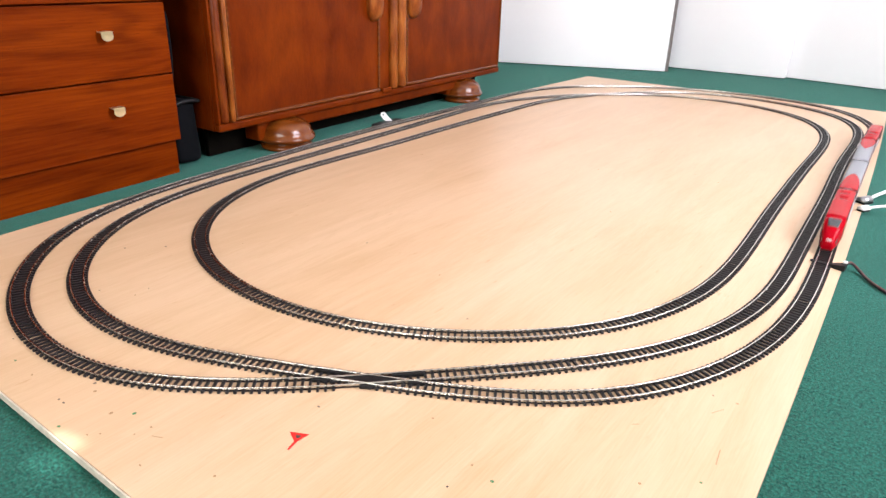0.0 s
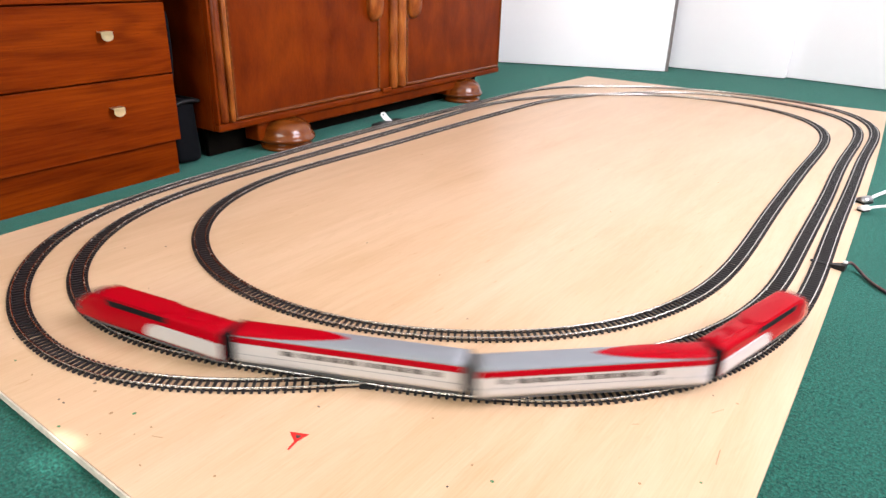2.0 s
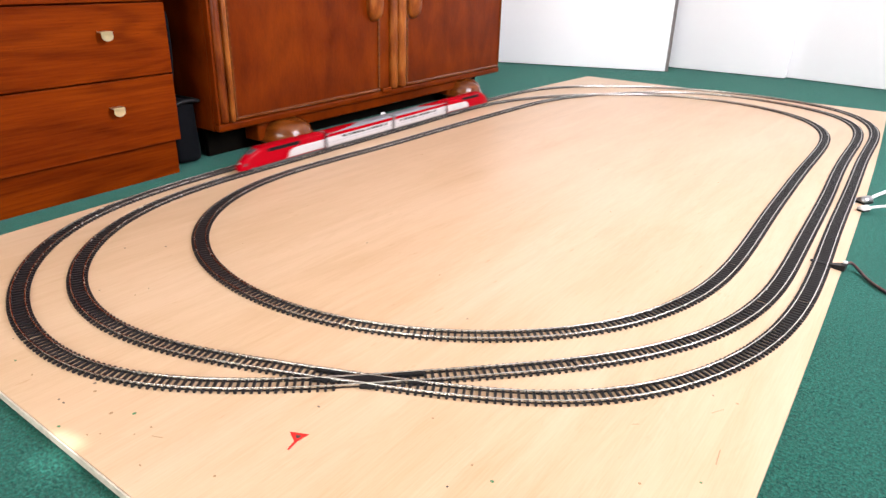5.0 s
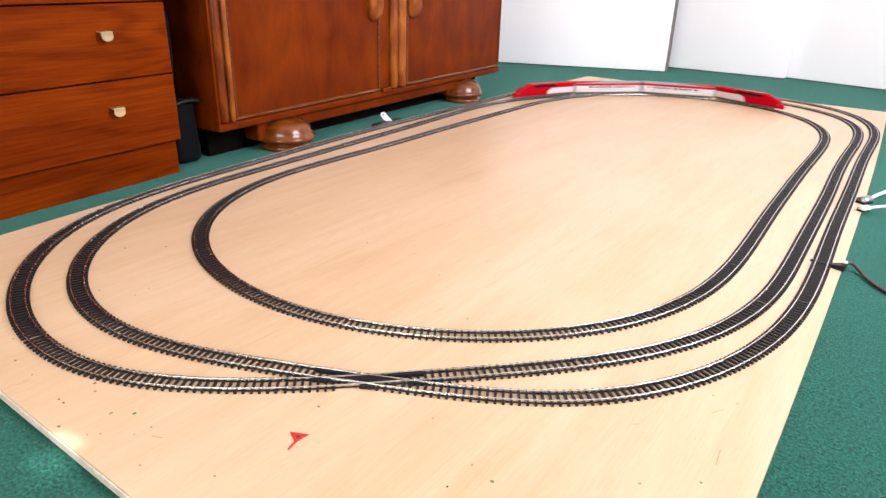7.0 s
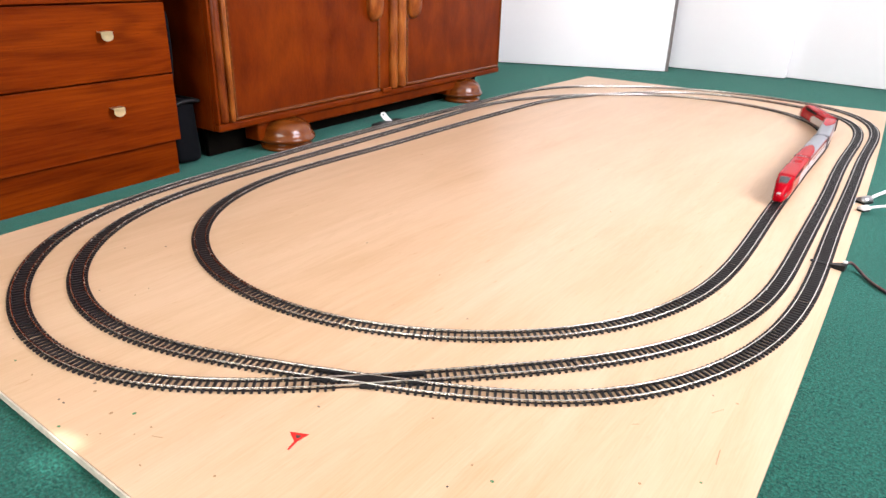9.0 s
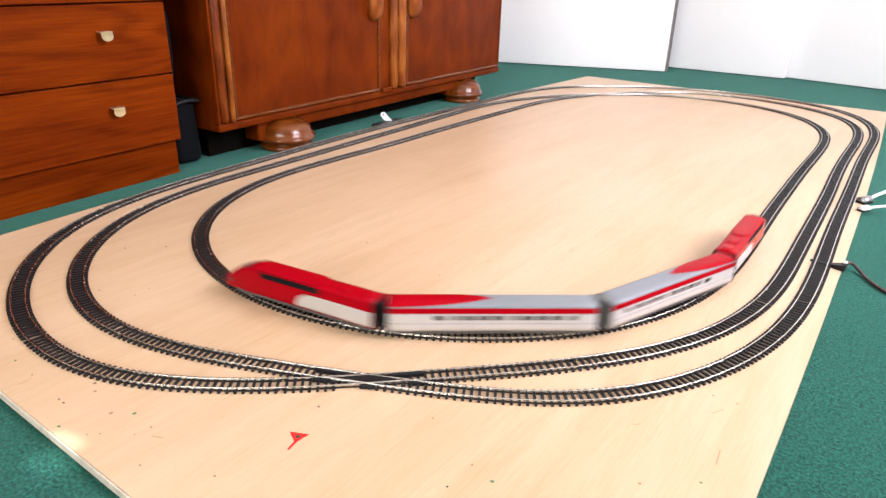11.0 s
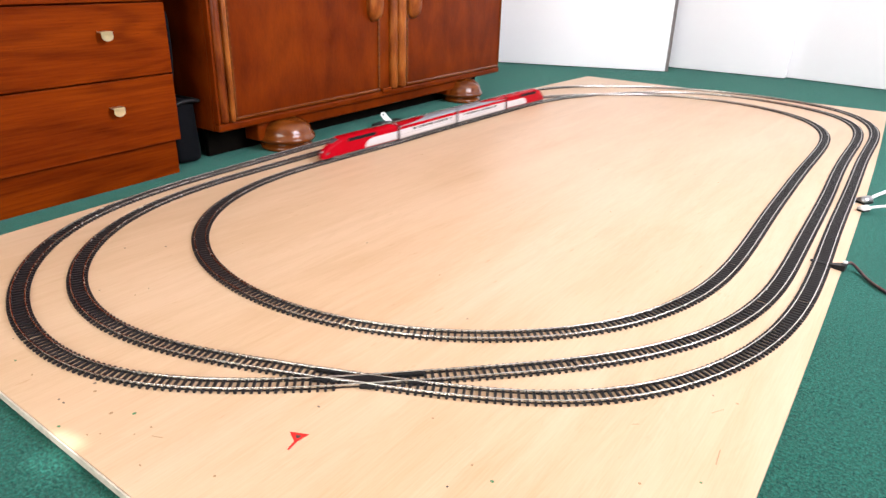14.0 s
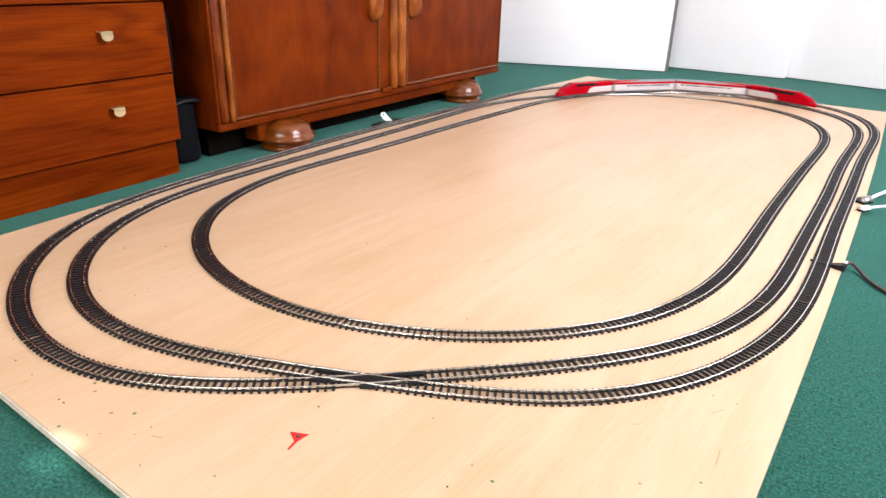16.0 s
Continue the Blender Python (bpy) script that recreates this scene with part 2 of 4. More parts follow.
def lathe(profile, n=28, m=None):
    b = bmesh.new()
    rings = []
    for r, z in profile:
        if r < 1e-6:
            rings.append([b.verts.new((0, 0, z))])
        else:
            rings.append([b.verts.new((r * math.cos(2 * math.pi * k / n), r * math.sin(2 * math.pi * k / n), z)) for k in range(n)])
    for a, c in zip(rings, rings[1:]):
        for k in range(n):
            q = [a[k % len(a)], a[(k + 1) % len(a)], c[(k + 1) % len(c)], c[k % len(c)]]
            q = [v for i, v in enumerate(q) if v not in q[:i]]
            if len(q) > 2:
                b.faces.new(q)
    if len(rings[0]) > 1:
        b.faces.new(rings[0][::-1])
    if len(rings[-1]) > 1:
        b.faces.new(rings[-1])
    if m is not None:
        bmesh.ops.transform(b, matrix=m, verts=b.verts)
    return b


def sweep(points, section, up=Vector((0, 0, 1))):
    """A closed section (side, height) swept along points, capped."""
    b = bmesh.new()
    rings = []
    for i, p in enumerate(points):
        d = (points[min(i + 1, len(points) - 1)] - points[max(i - 1, 0)]).normalized()
        side = d.cross(up).normalized()
        top = side.cross(d)
        rings.append([b.verts.new(p + side * s + top * h) for s, h in section])
    k = len(section)
    for a, c in zip(rings, rings[1:]):
        for j in range(k):
            b.faces.new((a[j], a[(j + 1) % k], c[(j + 1) % k], c[j]))
    b.faces.new(rings[0])
    b.faces.new(rings[-1][::-1])
    return b


def tube(points, r, n=8):
    return sweep(points, [(r * math.cos(2 * math.pi * k / n), r * math.sin(2 * math.pi * k / n)) for k in range(n)])


def curve_points(keys, n=40):
    """A smooth line through key points."""
    ks = [Vector(k) for k in keys]
    ks = [ks[0] * 2 - ks[1]] + ks + [ks[-1] * 2 - ks[-2]]
    out = []
    for i in range(1, len(ks) - 2):
        steps = max(2, n // (len(ks) - 3))
        for j in range(steps + (i == len(ks) - 3)):
            u = j / steps
            a, b_, c, d = ks[i - 1:i + 3]
            out.append(0.5 * (2 * b_ + (c - a) * u + (2 * a - 5 * b_ + 4 * c - d) * u * u + (3 * b_ - 3 * c + d - a) * u ** 3))
    return out


# ---- the room ----
ROOM = dict(x0=-0.70, x1=2.60, y0=-2.30, y1=3.62, h=2.40)


def wall_with_window(name, label, length, m, hole=None):
    """A wall along local x, 0.12 thick behind y = 0, with an opening (x0, x1, z0, z1)."""
    h = ROOM["h"]
    b = bmesh.new()
    if hole is None:
        box(0, length, 0, 0.12, 0, h, bm=b)
    else:
        a, c, z0, z1 = hole
        box(0, a, 0, 0.12, 0, h, bm=b)
        box(c, length, 0, 0.12, 0, h, bm=b)
        box(a, c, 0, 0.12, 0, z0, bm=b)
        box(a, c, 0, 0.12, z1, h, bm=b)
    return solid(name, b, CREAM_WALL, label, "wall", "structure", m)


def window_in(name, hole, m):
    a, c, z0, z1 = hole
    w = thing(name, m, "white painted window with two clear panes", "window", kind="structure")
    f = bmesh.new()
    for x in (a + 0.03, (a + c) / 2, c - 0.03):
        box(x - 0.03, x + 0.03, 0.03, 0.09, z0, z1, 0.004, 1, f)
    for z in (z0 + 0.03, z1 - 0.03):
        box(a, c, 0.032, 0.088, z - 0.03, z + 0.03, 0.004, 1, f)
    part("window_frame", f, WHITE_DOOR, w)
    part("window_sill", box(a - 0.05, c + 0.05, -0.10, -0.002, z0 - 0.03, z0, 0.006), WHITE_DOOR, w)


R = ROOM
floor_bm = bmesh.new()
box(R["x0"] - 0.12, R["x1"] + 0.12, R["y0"] - 0.12, R["y1"] + 0.12, -0.10, 0.0, bm=floor_bm)
solid("floor", floor_bm, CARPET, "dark green short-pile fitted carpet", "carpet", "structure")
solid("ceiling", box(R["x0"] - 0.12, R["x1"] + 0.12, R["y0"] - 0.12, R["y1"] + 0.12, R["h"], R["h"] + 0.1), WHITE_WALL, "plain white ceiling", "ceiling", "structure")
HOLE_BACK = (0.50, 2.30, 0.60, 1.80)
HOLE_SIDE = (1.57, 3.07, 0.85, 2.05)
M_BACK = pose(R["x1"], R["y0"], 0, 0, 0, 180)
M_SIDE = pose(R["x1"], R["y1"], 0, 0, 0, -90)
wall_with_window("wall_south", "beige painted wall with a window", R["x1"] - R["x0"], M_BACK, HOLE_BACK)
wall_with_window("wall_east", "beige painted wall with a window", R["y1"] - R["y0"], M_SIDE, HOLE_SIDE)
# slot added out of view, sized to throw the sun patch on the board corner
wall_with_window("wall_west", "beige painted wall with an unseen slot added for the sun patch", R["y1"] - R["y0"], pose(R["x0"], R["y0"], 0, 0, 0, 90), (1.974, 2.043, 1.734, 1.952))
wall_with_window("wall_north", "white painted wall behind the sliding doors", R["x1"] - R["x0"], pose(R["x0"], R["y1"], 0, 0, 0, 0))
window_in("window_1", HOLE_BACK, M_BACK)
window_in("window_2", HOLE_SIDE, M_SIDE)


def sliding_door(name, a, b, thick, label, edge):
    """A white door panel that stands on the carpet from plan point a to b."""
    d = Vector((b[0] - a[0], b[1] - a[1], 0))
    m = pose(a[0], a[1], 0, 0, 0, math.degrees(math.atan2(d.y, d.x)))
    t = thing(name, m, label, "door", "white wardrobe doors", "structure")
    part("door_panel", box(0, d.length, 0, thick, 0.004, 2.3, 0.003), WHITE_DOOR, t)
    # the shadow along the door edge is put in as a dark grey strip
    if edge:
        part("door_edge", box(d.length - 0.001, d.length + 0.016, 0.008, thick + 0.012, 0.004, 2.3), DARK_GAP, t, "door edge strip with its shadow coloured in dark grey")


sliding_door("door_1", (-0.697, 2.848), (0.144, 3.198), 0.035, "plain white sliding wardrobe door, closed", True)
sliding_door("door_2", (0.075, 3.385), (0.660, 3.409), 0.035, "plain white sliding wardrobe door, set back", False)
sliding_door("door_3", (0.600, 3.4666), (2.57, 3.142), 0.035, "plain white sliding wardrobe door with a dark foot line", False)


# ---- plywood baseboard ----
def board_left(y):
    return 0.0240 + -0.1166 * y + 0.0331 * y * y


def board_right(y):
    return 1.2185 + -0.0022 * y + -0.0101 * y * y


def make_board():
    t = thing("plywood_board", pose(0, 0, 0), "large pale plywood sheet lying on the carpet", "board")
    b = bmesh.new()
    n = 48
    lo, hi = [], []
    for i in range(n + 1):
        u = i / n
        ly, ry = u * 2.715, u * 2.720
        l, r = (board_left(ly), ly), (board_right(ry), ry)
        lo.append([b.verts.new((*p, 0.0015)) for p in (l, r)])
        hi.append([b.verts.new((*p, BOARD_TOP)) for p in (l, r)])
    for i in range(n):
        b.faces.new((hi[i][0], hi[i][1], hi[i + 1][1], hi[i + 1][0]))
        b.faces.new((lo[i][0], lo[i + 1][0], lo[i + 1][1], lo[i][1]))
        b.faces.new((lo[i][0], hi[i][0], hi[i + 1][0], lo[i + 1][0]))
        b.faces.new((lo[i][1], lo[i + 1][1], hi[i + 1][1], hi[i][1]))
    b.faces.new((lo[0][0], lo[0][1], hi[0][1], hi[0][0]))
    b.faces.new((lo[n][0], hi[n][0], hi[n][1], lo[n][1]))
    part("top_sheet", b, PLYWOOD, t)
    part("edge_band", box(0.020, 1.221, -0.0022, -0.0002, 0.0018, BOARD_TOP - 0.0006, 0.0005, 1), PLY_EDGE, t, "pale worn sawn edge of the sheet")
    return t


BOARD = make_board()


# ---- track line: one closed line of three laps ----
LAP_OUTER_TO_MIDDLE = ((1.146, 2.281), (1.148, 2.050), (1.148, 1.825), (1.157, 1.600), (1.163, 1.376), (1.168, 1.153), (1.180, 0.925), (1.177, 0.700), (1.119, 0.511), (1.013, 0.376), (0.857, 0.292), (0.689, 0.216), (0.534, 0.154), (0.378, 0.147), (0.217, 0.217), (0.089, 0.365), (0.031, 0.557), (0.023, 0.761), (0.017, 0.963), (0.007, 1.163), (-0.000, 1.364), (-0.013, 1.569), (-0.022, 1.779), (0.013, 1.981), (0.111, 2.174), (0.249, 2.352), (0.421, 2.471), (0.621, 2.505), (0.815, 2.446), (0.963, 2.305))
LAP_INNER = ((1.032, 2.104), (1.040, 1.876), (1.038, 1.649), (1.043, 1.429), (1.047, 1.207), (1.058, 0.981), (1.057, 0.763), (0.993, 0.578), (0.876, 0.448), (0.744, 0.366), (0.596, 0.323), (0.423, 0.333), (0.262, 0.407), (0.144, 0.547), (0.088, 0.735), (0.092, 0.942), (0.099, 1.149), (0.093, 1.352), (0.094, 1.558), (0.096, 1.768), (0.095, 1.978), (0.142, 2.178), (0.256, 2.379), (0.395, 2.562), (0.574, 2.643), (0.784, 2.620), (0.972, 2.530), (1.082, 2.362), (1.111, 2.138), (1.108, 1.905))
LAP_MIDDLE_TO_OUTER = ((1.111, 1.682), (1.123, 1.459), (1.128, 1.233), (1.133, 1.012), (1.138, 0.800), (1.094, 0.612), (0.994, 0.462), (0.862, 0.328), (0.725, 0.188), (0.584, 0.089), (0.434, 0.064), (0.272, 0.102), (0.119, 0.205), (0.015, 0.363), (-0.022, 0.562), (-0.033, 0.766), (-0.047, 0.963), (-0.058, 1.163), (-0.060, 1.368), (-0.058, 1.570), (-0.056, 1.771), (-0.060, 1.980), (-0.051, 2.195), (0.027, 2.386), (0.185, 2.542), (0.370, 2.663), (0.559, 2.715), (0.764, 2.712), (0.957, 2.654), (1.089, 2.498))
KNOTS = np.array(LAP_OUTER_TO_MIDDLE + LAP_INNER + LAP_MIDDLE_TO_OUTER)


def spline(n):
    k = len(KNOTS)
    t = np.arange(n) * k / n
    i = np.floor(t).astype(int)
    u = (t - i)[:, None]
    g = lambda o: KNOTS[(i + o) % k]
    return (g(-1) * (1 - u) ** 3 + g(0) * (3 * u ** 3 - 6 * u ** 2 + 4) + g(1) * (-3 * u ** 3 + 3 * u ** 2 + 3 * u + 1) + g(2) * u ** 3) / 6


LINE = spline(6600)
_step = np.hypot(*(np.roll(LINE, -1, 0) - LINE).T)
ARC = np.concatenate(([0], np.cumsum(_step)))
TOTAL = float(ARC[-1])
_lx, _ly = np.append(LINE[:, 0], LINE[0, 0]), np.append(LINE[:, 1], LINE[0, 1])


def on_track(s):
    s = s % TOTAL
    return float(np.interp(s, ARC, _lx)), float(np.interp(s, ARC, _ly))


def heading(s):
    a, b = on_track(s - 0.004), on_track(s + 0.004)
    return math.atan2(b[1] - a[1], b[0] - a[0])


def find_crossings():
    """Arc positions (s1, s2) at which the line meets itself."""
    p = LINE[::6]
    s = ARC[:-1][::6]
    d = np.hypot(p[:, None, 0] - p[None, :, 0], p[:, None, 1] - p[None, :, 1])
    gap = np.abs(s[:, None] - s[None, :])
    d[np.minimum(gap, TOTAL - gap) < 1.0] = 9
    out = []
    while True:
        i, j = np.unravel_index(np.argmin(d), d.shape)
        if d[i, j] > 0.012:
            return sorted(out)
        out.append((float(min(s[i], s[j])), float(max(s[i], s[j]))))
        m = np.hypot(*(p - p[i]).T) < 0.45
        d[np.ix_(m, m)] = 9


CROSSINGS = find_crossings()
PITCH = 0.0091


def sleeper_mesh():
    b = bmesh.new()
    box(-0.0148, 0.0148, -0.0017, 0.0017, 0, 0.0030, 0.0003, 1, bm=b)
    for x in (-0.0091, 0.0091):
        box(x - 0.0022, x + 0.0022, -0.0010, 0.0010, 0.0030, 0.0041, bm=b)
    return mesh_of("sleeper", b, SLEEPER)


SLEEPER_MESH = sleeper_mesh()
RAIL_SECTION = [(-0.0012, 0), (0.0012, 0), (0.0005, 0.0006), (0.0005, 0.0015), (0.0009, 0.0017), (0.0009, 0.0021), (0.0005, 0.0025), (-0.0005, 0.0025), (-0.0009, 0.0021), (-0.0009, 0.0017), (-0.0005, 0.0015), (-0.0005, 0.0006)]
SECTIONS = 50


def rail_points(s0, s1, side, step=0.01):
    n = max(2, int((s1 - s0) / step))
    out = []
    for i in range(n + 1):
        s = s0 + (s1 - s0) * i / n
        x, y = on_track(s)
        h = heading(s)
        out.append(Vector((x + side * math.sin(h), y - side * math.cos(h), BOARD_TOP + 0.0030)))
    return out


def near_crossing(s):
    """How far along the line the nearest crossing lies, and whether this is its second branch."""
    best = (9.0, False)
    for a, c in CROSSINGS:
        for k, v in enumerate((a, c)):
            g = abs((s - v + TOTAL / 2) % TOTAL - TOTAL / 2)
            best = min(best, (g, k == 1))
    return best


def make_track():
    length = TOTAL / SECTIONS
    for k in range(SECTIONS):
        s0, s1 = k * length, (k + 1) * length
        x, y = on_track((s0 + s1) / 2)
        bend = abs((heading(s1) - heading(s0) + math.pi) % (2 * math.pi) - math.pi)
        kind = "curved" if bend > 0.25 else "straight"
        t = thing("track_section", pose(x, y, BOARD_TOP), kind + " model railway track section on the plywood board", "model track", "track sections")
        inv = Matrix.Translation((-x, -y, -BOARD_TOP))
        for side in (-0.0091, 0.0091):
            mids = rail_points(s0 + 0.0003, s1 - 0.0003, side)
            near, far = rail_points(s0 + 0.0003, s0 + 0.0009, side)[-1], rail_points(s1 - 0.0009, s1 - 0.0003, side)[0]
            b = sweep([mids[0], near] + mids[1:-1] + [far, mids[-1]], RAIL_SECTION)
            bmesh.ops.transform(b, matrix=inv, verts=b.verts)
            rail = part("rail", b, RAIL, t, "", True)
            for f in rail.data.polygons:
                if len(f.vertices) > 4:
                    f.use_smooth = False
        for side in (-0.0091, 0.0091):
            b = sweep(rail_points(s1 - 0.005, s1 + 0.005, side, 0.005), [(-0.0012, -0.0001), (0.0012, -0.0001), (0.0011, 0.0012), (-0.0011, 0.0012)])
            bmesh.ops.transform(b, matrix=inv, verts=b.verts)
            part("rail_joiner", b, JOINER, t)
        for side in (-0.0091, 0.0091):
            b = sweep(rail_points(s0 + 0.001, s1 - 0.001, side, 0.02), [(-0.0008, -0.0028), (0.0008, -0.0028), (0.0008, -0.0012), (-0.0008, -0.0012)])
            bmesh.ops.transform(b, matrix=inv, verts=b.verts)
            part("web", b, SLEEPER, t, "thin plastic web under the rail")
        n = int(round(length / PITCH))
        for i in range(n):
            s = s0 + 0.0007 + (i + 0.5) * (length - 0.0014) / n
            gap, second = near_crossing(s)
            if second and gap < 0.035:
                continue
            px, py = on_track(s)
            o = new("sleeper", SLEEPER_MESH)
            o.parent = t
            o.matrix_local = pose(px - x, py - y, -0.0003 if second and gap < 0.12 else 0, 0, 0, math.degrees(heading(s)) + 90)


make_track()


def make_crossing(a, c):
    """The black moulded diamond of a crossing, with guard rails beside the rails."""
    x, y = on_track(a)
    ha, hc = heading(a), heading(c)
    if abs((hc - ha + math.pi) % (2 * math.pi) - math.pi) > math.pi / 2:
        hc += math.pi
    mid = ha + ((hc - ha + math.pi) % (2 * math.pi) - math.pi) / 2
    half = abs((hc - ha + math.pi) % (2 * math.pi) - math.pi) / 2
    t = thing("track_crossing", pose(x, y, BOARD_TOP, 0, 0, math.degrees(mid)), "diamond crossing of two model tracks with black plastic infill", "model track", "track crossings")
    ln = 0.0066 / math.sin(max(half, 0.16))
    wd = 0.0074 / math.cos(half)
    b = bmesh.new()
    top = [b.verts.new(v) for v in ((ln, 0, 0.0053), (0, wd, 0.0053), (-ln, 0, 0.0053), (0, -wd, 0.0053))]
    low = [b.verts.new((v.co.x, v.co.y, 0.0)) for v in top]
    b.faces.new(top)
    b.faces.new(low[::-1])
    for i in range(4):
        b.faces.new((top[i], low[i], low[(i + 1) % 4], top[(i + 1) % 4]))
    part("infill_plate", b, BLACK_PLASTIC, t, "black plastic diamond plate")
    tilt = math.degrees(half)
    for sx in (-1, 1):
        b = box(-0.019, 0.019, -0.0021, 0.0021, 0.0, 0.0052, 0.0006, 1)
        bmesh.ops.transform(b, matrix=pose(sx * 0.046, -0.0062 - 0.046 * math.tan(half), 0, 0, 0, -sx * tilt), verts=b.verts)
        part("guard_rail", b, BLACK_PLASTIC, t, "short black guard rail")
        part("frog_block", box(sx * 0.056 - 0.010, sx * 0.056 + 0.010, -0.0022, 0.0050, 0.0, 0.0048, 0.0008, 1), BLACK_PLASTIC, t, "black plastic frog block")
        part("frog_nose", box(sx * (ln + 0.006) - 0.006, sx * (ln + 0.006) + 0.006, -0.0012, 0.0012, 0.0, 0.0054, 0.0005, 1), RAIL, t, "bright metal frog nose")
    for sx in (-1, 1):
        for sy in (-1, 1):
            run = math.hypot(ln, wd)
            b = box(-run / 2, run / 2, -0.0007, 0.0007, 0.0, 0.0058, 0.0003, 1)
            bmesh.ops.transform(b, matrix=pose(sx * ln / 2, sy * (wd / 2 + 0.0012), 0, 0, 0, -sx * sy * math.degrees(math.atan2(wd, ln))), verts=b.verts)
            part("wing_rail", b, RAIL, t, "bright metal wing rail")
    part("base_block", box(-0.009, 0.009, 0.0085, 0.0150, 0.0, 0.0038, 0.0008, 1), BLACK_PLASTIC, t, "small black moulded base block")


for _a, _c in CROSSINGS:
    make_crossing(_a, _c)


# ---- train ----
CAR_W, CAR_H = 0.0365, 0.0500
POWER_L, COACH_L = 0.265, 0.273


def hull_point(x, v, shape, grow=0.0):
    """A point of the hull: x from the middle of the car, v from -1 (left sill) over the roof to 1 (right sill)."""
    half, top, sill, crown = shape(x)
    half, top = half + grow, top + grow
    wall = top - crown
    a = abs(v)
    if a > 0.45:
        k = (a - 0.45) / 0.55
        y, z = half * (1 - 0.06 * (1 - k)), wall + (sill - wall) * k
        if k > 0.85:
            y = half * (1 - 0.10 * (k - 0.85) / 0.15)
    else:
        ang = a / 0.45 * math.pi / 2
        y = half * 0.94 * math.sin(ang) ** 0.75
        z = wall + crown * math.cos(ang) ** 0.75
    return Vector((x, math.copysign(y, v) if v else 0.0, z))


def hull(shape, x0, x1, nx, nv=36, ends=True):
    b = bmesh.new()
    rows = []
    for i in range(nx + 1):
        x = x0 + (x1 - x0) * i / nx
        rows.append([b.verts.new(hull_point(x, -1 + 2 * j / nv, shape)) for j in range(nv + 1)])
    for p, q in zip(rows, rows[1:]):
        for j in range(nv):
            b.faces.new((p[j], p[j + 1], q[j + 1], q[j]))
        b.faces.new((p[0], q[0], q[nv], p[nv]))
    if ends:
        b.faces.new(rows[0][::-1])
        b.faces.new(rows[-1])
    return b


def patch(shape, x0, x1, nx, v0, v1, nv, grow):
    """A raised panel on the hull between two border curves, with its own thickness."""
    b = bmesh.new()
    outer, inner = [], []
    for i in range(nx + 1):
        x = x0 + (x1 - x0) * i / nx
        a, c = v0(x), v1(x)
        vs = [a + (c - a) * j / nv for j in range(nv + 1)]
        outer.append([b.verts.new(hull_point(x, v, shape, grow)) for v in vs])
        inner.append([b.verts.new(hull_point(x, v, shape, -0.0004)) for v in vs])
    for p, q, r, s in zip(outer, outer[1:], inner, inner[1:]):
        for j in range(nv):
            b.faces.new((p[j], p[j + 1], q[j + 1], q[j]))
            b.faces.new((r[j], s[j], s[j + 1], r[j + 1]))
        b.faces.new((p[0], q[0], s[0], r[0]))
        b.faces.new((p[nv], r[nv], s[nv], q[nv]))
    for o, i in ((outer[0], inner[0]), (outer[-1], inner[-1])):
        for j in range(nv):
            b.faces.new((o[j], i[j], i[j + 1], o[j + 1]))
    return b


def power_shape(x):
    """Half width, roof height, sill height and roof crown of a power car; its nose is at +x."""
    d = POWER_L / 2 - x
    k = min(1.0, max(0.0, d / 0.066))
    half = CAR_W / 2 * (0.36 + 0.64 * min(1.0, max(0.0, d / 0.055)) ** 0.55)
    top = 0.0185 + (CAR_H - 0.0185) * math.sin(k * math.pi / 2) ** 0.95
    return half, top, 0.0095 - 0.004 * (1 - k), 0.006 + 0.010 * (1 - k) ** 0.5 * min(1.0, k * 4)


def coach_shape(x):
    return CAR_W / 2, CAR_H - 0.001, 0.0095, 0.0075


def const(v):
    return lambda x: v


def bogie(parent, x):
    b = bmesh.new()
    for sy in (-1, 1):
        box(x - 0.020, x + 0.020, sy * 0.0125 - 0.0012, sy * 0.0125 + 0.0012, 0.0035, 0.0085, 0.0008, 1, b)
    box(x - 0.006, x + 0.006, -0.0125, 0.0125, 0.004, 0.008, bm=b)
    g = part("bogie", b, BLACK_PLASTIC, parent, "black plastic bogie frame")
    for dx in (-0.0125, 0.0125):
        for sy in (-1, 1):
            m = pose(x + dx, sy * 0.0082, 0.0052, 90)
            part("wheel", lathe([(0.0, -0.0012), (0.0052, -0.0012), (0.0052, 0.0012), (0.0, 0.0012)], 18, m), CHROME, g, "small steel wheel")


